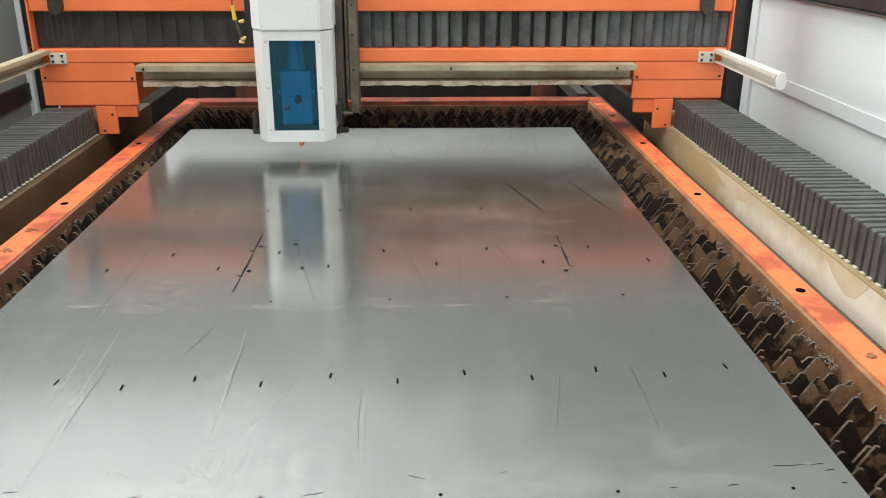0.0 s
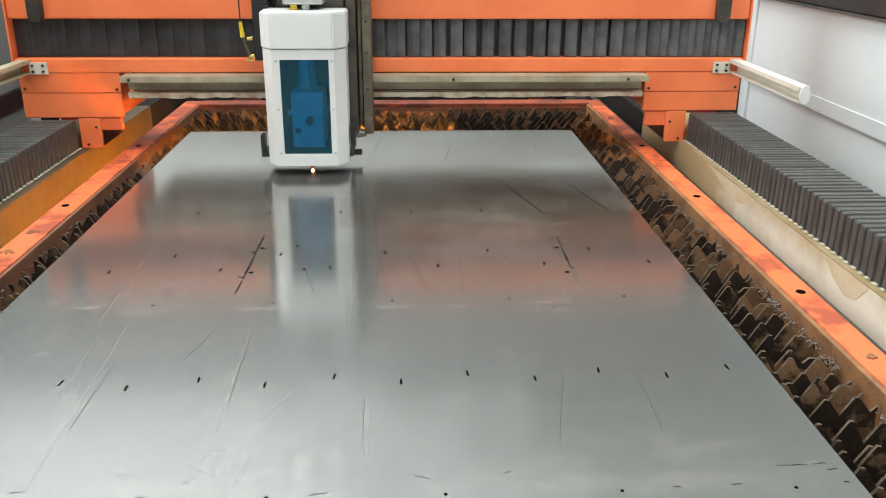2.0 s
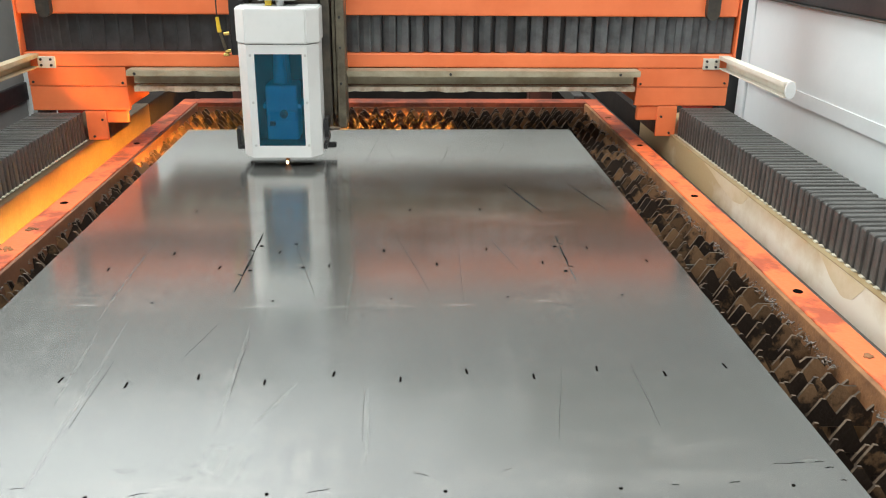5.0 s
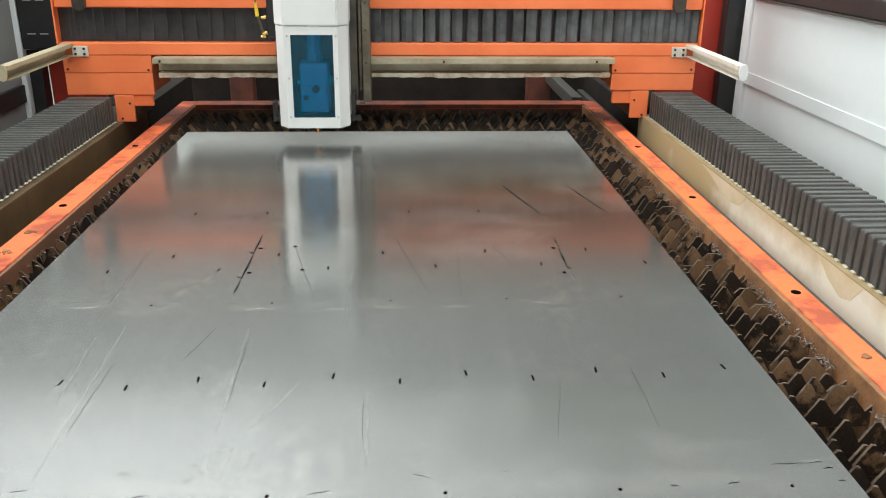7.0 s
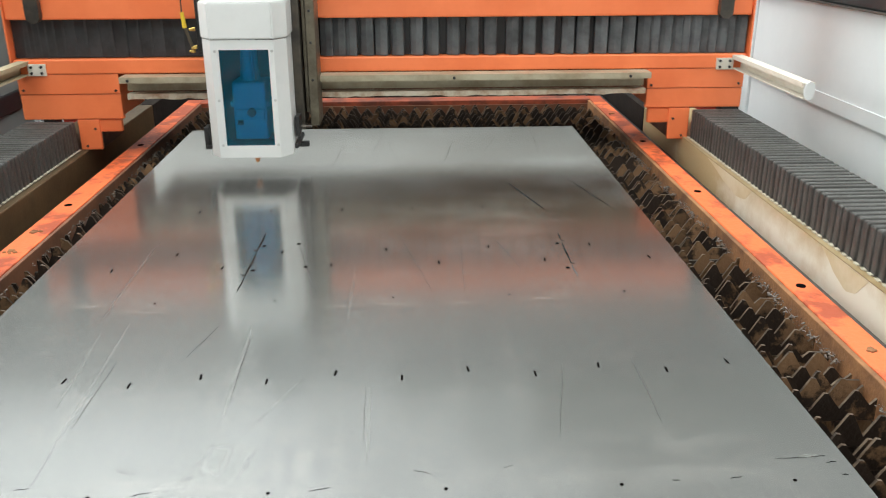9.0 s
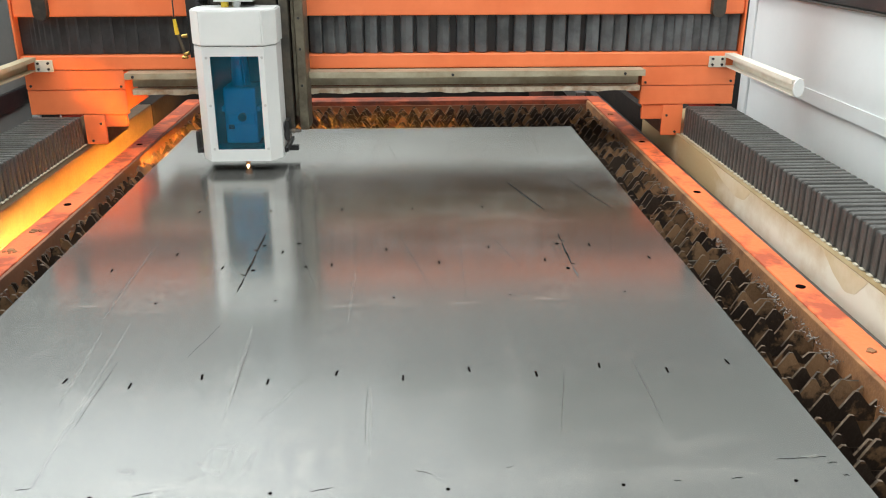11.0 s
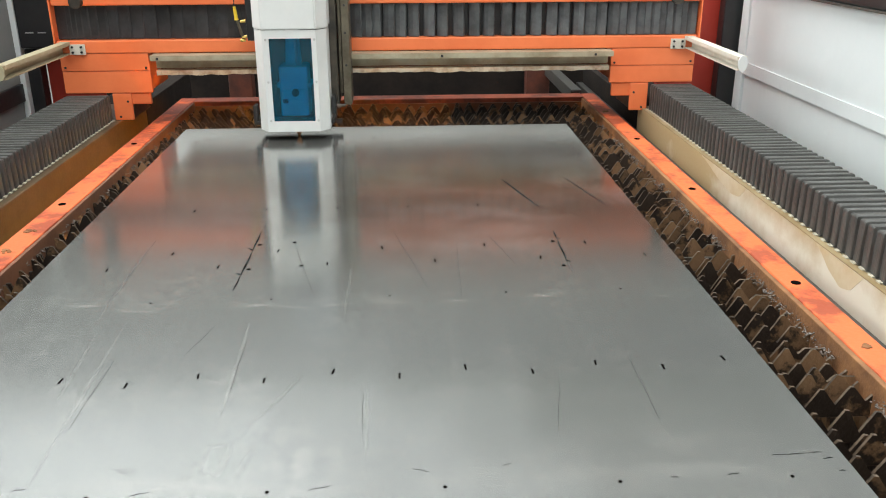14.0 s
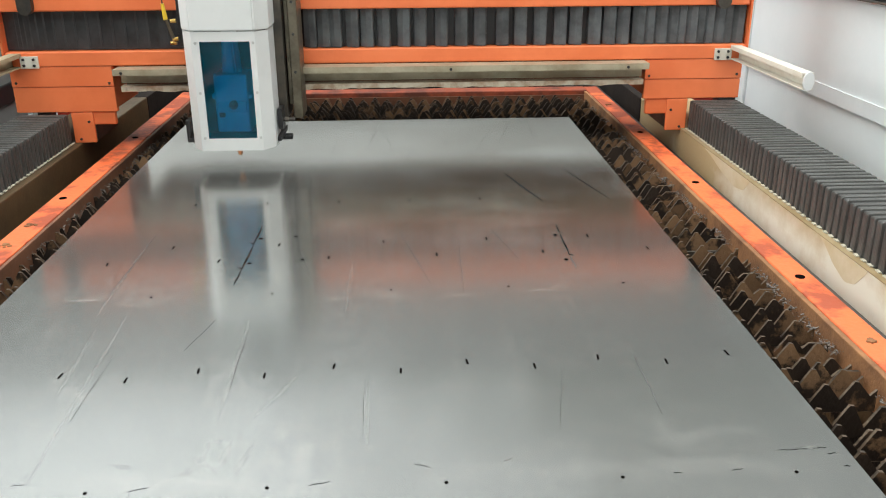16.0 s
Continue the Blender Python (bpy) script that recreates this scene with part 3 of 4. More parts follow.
def pallet():
    t = thing("pallet_table", "orange pallet frame with burnt toothed support slats", "cutting table")
    part("side_rail", B(((0.936, 0.17, 0.778), (1.000, 3.94, 0.850)), bevel=0.003), "rail", t, "scuffed orange side rail")
    part("side_rail", B(((-0.921, 0.17, 0.778), (-0.850, 3.94, 0.850)), bevel=0.003), "rail", t, "scuffed orange side rail")
    part("end_rail", B(((-0.848, 3.845, 0.775), (0.934, 3.94, 0.852)), bevel=0.003), "end", t, "scuffed orange end rail")
    part("inner_plate", B(((0.922, 0.17, 0.770), (0.9345, 3.84, 0.8485)), bevel=0.002), "rust", t, "rusty inner plate")
    part("inner_plate", B(((-0.848, 0.17, 0.770), (-0.838, 3.84, 0.8485)), bevel=0.002), "under", t, "rusty inner plate")
    part("inner_plate", B(((-0.84, 3.836, 0.760), (0.925, 3.843, 0.832))), "under", t, "rusty inner plate")
    # hidden plates, added to keep firelight off the outer teeth and right beam
    part("skirt", B(((0.924, 0.17, 0.50), (0.931, 3.83, 0.769))), "slat", t)
    part("skirt", B(((0.733, 0.17, 0.692), (0.738, 2.86, 0.843))), "slat", t)
    part("skirt", B(((-0.738, 0.17, 0.692), (-0.733, 2.86, 0.843))), "slat", t)
    for x in (0.08,):
        part("centre_rib", B(((x + 0.18, 0.3, 0.45), (x + 0.19, 3.83, 0.7805))), "rust", t)
    for x, y in ((0.967, 2.391), (0.967, 1.669), (0.967, 3.03), (-0.889, 2.349), (-0.889, 3.07)):
        part("bolt_hole", rod(bmesh.new(), (x, y, 0.846), (x, y, 0.8515), 0.011, seg=18), "hole", t, "dark bolt hole")
    for x, y, s in ((-0.885, 2.12, 0.022), (-0.895, 1.97, 0.024), (0.965, 1.36, 0.012), (0.96, 3.52, 0.02)):
        bm = bmesh.new()
        rnd = random.Random(int(y * 100))
        for k in range(9):
            a = rnd.random() * 6.28
            d = rnd.random() * s
            px, py, r = x + d * math.cos(a) * 0.8, y + d * math.sin(a) * 0.6, 0.003 + rnd.random() * 0.005
            rod(bm, (px, py, 0.849), (px, py, 0.8525 + rnd.random() * 0.001), r, r * 0.7, 7)
        part("burr", bm, "rust", t, "rough rusty weld burr")
    variants = [slat_mesh(s) for s in range(6)]
    rnd = random.Random(4)
    y = 0.36
    while y < 3.82:
        ob = new("slat", variants[rnd.randrange(6)])
        ob.parent = t
        ob.matrix_basis = pose(rnd.uniform(-0.004, 0.0), y + rnd.uniform(-0.004, 0.004), 0, rnd.uniform(-2.5, 2.5), 0, rnd.uniform(-0.15, 0.15))
        y += 0.0446
    # crumbs of slag on the inner plates
    bm = bmesh.new()
    rnd = random.Random(9)
    for k in range(2200):
        right = rnd.random() < 0.7
        yy = 0.9 + 2.7 * rnd.random() ** 1.2
        xx = (0.908 if right else -0.826) + rnd.gauss(0, 0.008)
        if math.sin(yy * 9.0) + math.sin(yy * 23.0) < -0.5:
            continue
        r = 0.0008 + 0.0018 * rnd.random() ** 3
        c = Vector((xx, yy, 0.823 + rnd.random() * 0.006))
        ax = Vector((rnd.uniform(-1, 1), rnd.uniform(-1, 1), rnd.uniform(-0.3, 0.3))).normalized()
        rod(bm, c - ax * r * 1.6, c + ax * r * 1.6, r, r * 0.5, 5)
    part("slag", bm, "slag", t, "grey slag crumbs along the edge")["kind"] = "stuff"


def steel_sheet():
    s = thing("steel_sheet", "bright steel sheet with small cut slots and scratches", "metal sheet")
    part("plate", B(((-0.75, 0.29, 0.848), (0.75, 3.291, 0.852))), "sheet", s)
    top = 0.8522
    slot = finish("cut_slot", B(((-0.0018, -0.0092, 0), (0.0018, 0.0092, 0.0004))), "hole")
    dot = finish("pierce_hole", rod(bmesh.new(), (0, 0, 0), (0, 0, 0.0004), 0.0029, seg=10), "hole")
    spots = []
    for k in range(11):
        spots.append((-0.517 + 0.1195 * k, 1.308 + 0.002 * k - (0.024 if k % 2 else 0), slot))
        spots.append((-0.599 + 0.1275 * k, 1.828 + 0.003 * k + (0.095 if k % 2 else 0), slot))
    for k in range(5):
        spots.append((-0.447 + 0.2535 * k, 1.635 + 0.005 * k, dot))
        spots.append((-0.491 + 0.199 * k, 2.258 + 0.002 * k, slot))
        spots.append((-0.620 + 0.200 * k, 2.481 + 0.002 * k, dot))
        spots.append((-0.361 + 0.253 * k, 0.972 - 0.001 * k, dot))
    tick = finish("cut_slot", rod(bmesh.new(), (0, 0, 0), (0, 0, 0.0004), 0.0052, seg=10), "hole")
    for x, y in ((-0.268, 1.977), (-0.270, 1.815), (-0.183, 1.989), (-0.149, 1.831), (0.469, 1.961), (0.467, 1.797)):
        spots.append((x, y, tick))
    for x, y, me in spots:
        ob = new(me.name, me)
        ob.parent = s
        ob.matrix_basis = pose(x, y, top, 0, 0, math.sin(x * 40) * 6)
    lines = ((0.403, 2.52, 0.477, 2.24, 0.0066, "scratch"), (0.601, 2.53, 0.67, 2.25, 0.0034, "scratch"),
             (-0.537, 2.02, -0.538, 1.64, 0.0010, "faint"), (-0.215, 1.47, -0.211, 1.23, 0.0015, "faint"),
             (0.506, 1.35, 0.502, 1.13, 0.0009, "faint"), (0.066, 2.06, 0.145, 1.68, 0.0011, "faint"), (-0.182, 1.98, -0.103, 1.65, 0.0012, "faint"),
             (-0.288, 1.52, -0.321, 1.39, 0.0008, "faint"), (0.018, 1.27, 0.021, 1.09, 0.0010, "faint"), (0.375, 1.33, 0.329, 1.09, 0.0008, "faint"),
             (-0.446, 1.38, -0.448, 1.15, 0.0008, "faint"), (0.644,1.022,0.693,1.023,0.0012,"scratch"),
        (0.700,1.024,0.722,1.026,0.0013,"scratch"), (0.716,1.009,0.732,1.011,0.0012,"scratch"),
        (0.559,0.977,0.577,0.980,0.0010,"scratch"), (0.474,0.976,0.485,0.975,0.0010,"scratch"),
        (0.726,0.979,0.735,0.978,0.0014,"scratch"), (0.233,1.017,0.246,1.022,0.0008,"faint"),
        (0.099,1.017,0.124,1.007,0.0008,"faint"), (-0.302, 0.973, -0.275, 0.981, 0.0007, "scratch"), (-0.051, 0.973, -0.020, 0.981, 0.0007, "scratch"),
        (-0.473, 0.994, -0.453, 0.997, 0.0007, "scratch"))
    lines += ((0.225, 1.966, 0.215, 1.627, 0.0010, "faint"), (0.311, 2.013, 0.357, 1.805, 0.0010, "faint"))
    # two cuts that the torch dragged, broken by short hooks
    broken = ((-0.278, 2.074, -0.280, 1.938, 0.0044, "scratch"),
              (-0.292, 1.954, -0.278, 1.937, 0.0050, "scratch"),
              (-0.279, 1.926, -0.282, 1.778, 0.0056, "scratch"),
              (-0.294, 1.792, -0.281, 1.782, 0.0050, "scratch"),
              (-0.282, 1.772, -0.284, 1.691, 0.0038, "scratch"),
              (0.484, 2.041, 0.482, 1.985, 0.0030, "scratch"),
              (0.482, 1.985, 0.492, 1.976, 0.0040, "scratch"),
              (0.482, 1.968, 0.480, 1.825, 0.0048, "scratch"),
              (0.480, 1.829, 0.490, 1.821, 0.0040, "scratch"),
              (0.480, 1.815, 0.481, 1.738, 0.0032, "faint"))
    lines += broken
    # long pale rubs of things dragged over the sheet, a scribble of them near the front, and crossing ones at the far end
    long_rubs = ((-0.471, 1.549, -0.452, 0.995), (-0.222, 1.525, -0.212, 1.135), (-0.092, 1.304, -0.164, 1.134), (-0.031, 1.806, -0.032, 1.538), (-0.515, 1.498, -0.496, 1.213),
                 (-0.542, 1.967, -0.532, 1.551), (0.024, 1.260, 0.029, 1.045))
    scribble = ((-0.230, 1.053, -0.188, 1.014), (-0.215, 1.093, -0.212, 1.024), (-0.180, 1.092, -0.186, 1.005), (-0.144, 1.080, -0.159, 1.004), (-0.214, 1.088, -0.175, 1.092),
                (-0.343, 1.038, -0.312, 1.027), (-0.241, 1.006, -0.221, 1.015), (0.670, 1.024, 0.719, 1.028))
    far_rubs = ((-0.040, 2.787, 0.004, 3.276), (0.006, 3.158, 0.070, 2.722), (0.219, 2.774, 0.255, 3.034), (0.328, 2.768, 0.427, 3.135), (0.416, 2.857, 0.511, 3.248),
                (0.093, 2.664, 0.126, 2.905), (0.574, 3.245, 0.557, 2.882), (-0.153, 2.734, -0.144, 3.056))
    for rubs, w in ((long_rubs, 0.008), (scribble, 0.012), (far_rubs, 0.004)):
        lines += tuple((*r, w, "rub") for r in rubs)
    for x0, y0, x1, y1, w, m in lines:
        # a scratch wanders a little and thins out at its ends
        bm = bmesh.new()
        d = Vector((x1 - x0, y1 - y0))
        side = Vector((-d.y, d.x)).normalized()
        ring = []
        for k in range(9):
            u = k / 8
            c = Vector((x0, y0)) + d * u + side * 0.0006 * math.sin(u * 9 + x0 * 30)
            h = w * (0.25 + 0.75 * math.sin(math.pi * min(1, max(0, u))))
            ring.append([bm.verts.new((*(c + side * e), z)) for z in (top, top + 0.0003) for e in (-h / 2, h / 2)])
        for a, b in zip(ring, ring[1:]):
            bm.faces.new((a[2], a[3], b[3], b[2]))
            if m != "rub":
                bm.faces.new((a[0], a[2], b[2], b[0]))
                bm.faces.new((a[3], a[1], b[1], b[3]))
        part("rub_mark" if m == "rub" else "scratch", bm, m, s)


# ---------------------------------------------------------------- moving machine
# seconds, the nozzle's place along the bed, across it, and the head's lift
RUN = [
    (0.0, 2.892, -0.271, 0.028), (0.1, 2.930, -0.267, 0.030), (0.2, 3.050, -0.236, 0.031), (0.3, 3.125, -0.225, 0.028), (0.4, 3.150, -0.222, 0.012), (0.5, 3.153, -0.222, 0.004), (1.0, 3.113, -0.221, 0.0), (1.5, 2.922, -0.218, 0.0), (2.0, 2.714, -0.216, 0.0),
    (2.5, 2.572, -0.230, 0.001), (3.0, 2.580, -0.242, 0.002), (3.2, 2.582, -0.247, 0.001), (4.4, 2.600, -0.296, 0.0), (4.6, 2.655, -0.302, 0.0), (5.5, 2.993, -0.305, 0.0), (6.0, 3.164, -0.267, 0.0),
    (6.5, 3.167, -0.235, 0.0), (6.9, 3.160, -0.226, 0.004), (7.0, 3.152, -0.226, 0.027), (7.1, 3.120, -0.245, 0.034), (7.2, 3.040, -0.290, 0.035), (7.3, 2.950, -0.345, 0.034), (7.4, 2.880, -0.390, 0.030), (7.5, 2.857, -0.393, 0.007), (7.6, 2.860, -0.393, 0.0), (8.0, 2.866, -0.393, 0.0),
    (8.5, 2.853, -0.394, 0.001), (9.0, 2.685, -0.395, 0.030), (9.1, 2.612, -0.395, 0.028), (9.2, 2.585, -0.396, 0.002), (9.4, 2.582, -0.396, 0.0), (10.5, 2.592, -0.408, 0.0), (10.7, 2.645, -0.420, 0.0), (11.5, 2.963, -0.452, 0.0), (12.0, 3.162, -0.454, 0.0),
    (12.5, 3.158, -0.433, 0.0), (13.0, 3.153, -0.381, 0.0), (13.5, 3.143, -0.311, 0.0), (14.0, 3.147, -0.294, 0.0), (14.5, 2.999, -0.312, 0.0),
    (15.0, 2.799, -0.355, 0.0), (15.5, 2.615, -0.398, 0.0), (16.0, 2.678, -0.436, 0.030),
]
# seconds and how far the shower of burning metal below the sheet has sunk away (0: at the cut, 1.3: gone)
GONE = 1.3
FIRE = [(0.0, GONE), (0.85, GONE), (0.9, 0.66), (1.05, 0.22), (1.7, 0.22), (2.0, 0.5), (2.25, 0.6), (2.35, GONE), (2.75, GONE), (2.95, 0.52), (4.3, 0.52), (4.5, 0.22), (5.6, 0.22), (6.0, 0.58), (6.5, 0.50), (6.9, 0.64),
        (6.98, GONE), (10.5, GONE), (10.6, 0.15), (12.1, 0.12), (12.5, 0.57), (12.7, 0.47), (12.9, 0.42), (13.1, 0.42), (13.5, 0.52), (14.0, 0.62), (14.2, 0.5), (14.4, 0.15), (15.5, 0.15),
        (15.7, 0.58), (15.8, GONE), (16.0, GONE)]
SPARK = [(0.0, GONE), (0.95, GONE), (1.05, 0.0), (6.0, 0.0), (6.1, GONE), (7.58, GONE), (7.64, 0.0), (8.7, 0.0), (8.8, GONE),
         (9.25, GONE), (9.35, 0.0), (12.3, 0.0), (12.4, GONE), (14.2, GONE), (14.3, 0.0), (15.7, 0.0), (15.8, GONE), (16.0, GONE)]

PIERCE = [(0.0, GONE), (2.2, GONE), (2.3, 0.0), (3.2, 0.0), (3.4, GONE), (7.68, GONE), (7.74, 0.0), (7.86, 0.0), (7.92, GONE), (16.0, GONE)]


def gantry():
    g = thing("gantry", "orange gantry beam with black bellows and beige dust guard", "machine gantry")
    L, R = -1.236, 1.284
    part("upper_beam", B(((L, 0.250, 1.312), (R, 0.56, 1.398)), bevel=0.005), "orange", g)
    part("lower_beam", B(((L, 0.250, 1.132), (R, 0.56, 1.181)), bevel=0.004), "orange", g)
    part("beam_core", B(((L, 0.300, 1.183), (R, 0.55, 1.310))), "black", g, "dark beam core behind the bellows")
    for x in (L - 0.008, R + 0.002):
        part("end_plate", B(((x, 0.244, 1.130), (x + 0.006, 0.56, 1.400)), bevel=0.001), "orange", g, "thin orange end plate")
    # housings over the guide carriages
    for sx, z_lo, z_foot, z_plate in ((1, 0.994, 0.879, 0.938), (-1, 0.976, 0.867, 0.929)):
        def X(a, b):
            return (a, b) if sx > 0 else (0.048 - b, 0.048 - a)
        a, b = X(0.940, 1.281)
        part("carriage_cover", B(((a, 0.252, 1.064), (b, 0.275, 1.131)), bevel=0.002), "orange", g)
        part("carriage_cover", B(((a, 0.254, z_lo), (b, 0.275, 1.0625)), bevel=0.003), "orange", g)
        part("carriage_core", B(((a + 0.012, 0.277, z_lo + 0.006), (b - 0.012, 0.55, 1.120))), "orange", g)
        a, b = X(0.952, 1.032)
        part("hanger_plate", B(((a, 0.262, z_plate), (b, 0.282, z_lo - 0.001)), bevel=0.005), "orange", g)
        a, b = X(1.027, 1.102)
        part("foot_plate", B(((a, 0.255, z_foot), (b, 0.268, z_lo - 0.001)), bevel=0.004), "orange", g)
        part("guide_block", B(((a + 0.005, 0.275, z_foot + 0.004), (b, 0.50, z_lo - 0.003)), bevel=0.003), "dark", g, "dark guide block")
        for x, z, y in ((X(0.951, 0.957)[0], 1.075, 0.252), (X(1.262, 1.268)[0], 1.078, 0.252), (X(1.040, 1.046)[0], z_foot + 0.075, 0.255), (X(1.075, 1.081)[0], z_foot + 0.014, 0.255)):
            part("screw", rod(bmesh.new(), (x + 0.003, y - 0.003, z), (x + 0.003, y + 0.01, z), 0.0045, seg=10), "black", g, "black socket screw")
        # bent bar that reaches forward, with a rounded cap
        a, b = X(1.176, 1.236)
        part("bar_bracket", B(((a, 0.243, 1.128), (b, 0.2495, 1.168)), bevel=0.001), "cream", g, "pale screwed bracket")
        for sx2 in (a + 0.012, b - 0.014):
            for z in (1.138, 1.158):
                part("screw", rod(bmesh.new(), (sx2, 0.238, z), (sx2, 0.246, z), 0.0045, seg=10), "black", g, "black socket screw")
        a, b = X(1.236, 1.268)
        out = b if sx > 0 else a
        inn = a if sx > 0 else b
        reach = -0.315 if sx > 0 else -0.335
        t = 0.004 * sx
        bm = bmesh.new()
        box(bm, (min(out, out - t), reach, 1.130), (max(out, out - t), 0.249, 1.178))
        box(bm, (min(inn, out - t), reach, 1.174), (max(inn, out - t), 0.249, 1.178))
        box(bm, (min(inn, out - t), reach, 1.130), (max(inn, out - t), 0.249, 1.134))
        box(bm, (min(inn, inn - t), reach, 1.164), (max(inn, inn - t), 0.249, 1.178))
        part("reach_bar", bm, "cream" if sx > 0 else "beige", g, "pale channel bar reaching forward")
        bm = bmesh.new()
        pts = [(0.016 * math.cos(k / 20 * 6.2832), 0.027 * math.sin(k / 20 * 6.2832)) for k in range(20)]
        prism(bm, [((a + b) / 2 + p[0], 1.155 + p[1]) for p in pts], "y", reach - 0.008, reach - 0.0005)
        part("bar_cap", bm, "white" if sx > 0 else "beige", g, "rounded end cap")
        # rubber stop under the upper beam
        xs = 1.185 if sx > 0 else -1.135
        arc = [(xs + 0.023 * math.cos(math.pi * (1 + k / 10)), 1.326 + 0.023 * math.sin(math.pi * (1 + k / 10))) for k in range(11)]
        bm = prism(bmesh.new(), [*arc, (xs + 0.023, 1.39), (xs - 0.023, 1.39)], "y", 0.222, 0.2495)
        part("rubber_stop", bm, "dark", g, "dark rounded stop block")
    # dust guard under the beam
    edge = [(0.180, 1.1105), (0.180, 1.1305), (0.249, 1.1305), (0.249, 1.1275), (0.184, 1.1275), (0.184, 1.1105)]
    part("dust_guard", prism(bmesh.new(), edge, "x", -0.868, 0.932), "guard", g, "beige folded dust guard")
    part("guard_back", B(((-0.868, 0.262, 1.072), (0.930, 0.266, 1.126))), "guard", g, "dim beige guard sheet")
    bm = bmesh.new()
    rnd = random.Random(3)
    n = 60
    up, dn = [], []
    for k in range(n + 1):
        x = -0.86 + 1.788 * k / n
        z0 = 1.050 + rnd.uniform(-0.003, 0.003)
        for lst, y in ((up, 0.224), (dn, 0.262)):
            lst.append((bm.verts.new((x, y, 1.068)), bm.verts.new((x, y, z0 + (0.008 if y > 0.25 else 0)))))
    for k in range(n):
        for lst in (up, dn):
            bm.faces.new((lst[k][0], lst[k + 1][0], lst[k + 1][1], lst[k][1]))
        bm.faces.new((up[k][0], dn[k][0], dn[k + 1][0], up[k + 1][0]))
        bm.faces.new((up[k][1], up[k + 1][1], dn[k + 1][1], dn[k][1]))
    part("guard_lip", bm, "lip", g, "spattered pale lower lip")
    for x in (-0.84, -0.30, 0.256, 0.86):
        part("screw", rod(bmesh.new(), (x, 0.177, 1.119), (x, 0.181, 1.119), 0.005, seg=10), "black", g, "black socket screw")
    part("under_box", B(((-0.86, 0.29, 1.060), (0.93, 0.55, 1.130))), "under", g, "brown underside box")
    part("rear_box", B(((-0.86, 0.562, 1.058), (0.93, 0.70, 1.30))), "rear_brown", g, "brown rear box")
    return g


def fold_mesh(width, depth, z0, z1, cloth="fabric"):
    """One fold of the beam bellows: a soft ridge standing out of the beam."""
    bm = bmesh.new()
    prism(bm, [(-width / 2, 0.300), (-width * 0.46, 0.300 - depth * 0.55), (-width * 0.10, 0.300 - depth * 0.86), (width * 0.30, 0.300 - depth), (width * 0.38, 0.300 - depth * 0.9), (width * 0.45, 0.300)], "z", z0, z1)
    return finish("bellows_fold", bm, cloth)


def side_fold_mesh(x0, x1, z0, z1, pitch):
    """One fold of a guideway bellows: an arch with a raised rounded ridge."""
    bm = bmesh.new()
    rings = []
    for y, d in ((-0.56, 0.0120), (-0.44, 0.0110), (-0.40, 0.0015), (-0.30, 0.0), (-0.12, 0.0008), (0.16, 0.005), (0.56, 0.0120)):
        c = 0.005
        e, d = d * 0.65, d * 0.55
        pts = [(x0 + e, z0), (x0 + e, z1 - d - c), (x0 + e + c * 0.3, z1 - d - c * 0.3), (x0 + e + c, z1 - d), (x1 - e - c, z1 - d), (x1 - e - c * 0.3, z1 - d - c * 0.3), (x1 - e, z1 - d - c), (x1 - e, z0)]
        rings.append([bm.verts.new((p[0], y * pitch, p[1])) for p in pts])
    for a, b in zip(rings, rings[1:]):
        for k in range(8):
            j = (k + 1) % 8
            bm.faces.new((a[k], a[j], b[j], b[k]))
    bm.faces.new(rings[0])
    bm.faces.new(rings[-1][::-1])
    return finish("fold", bm, "fabric_side")


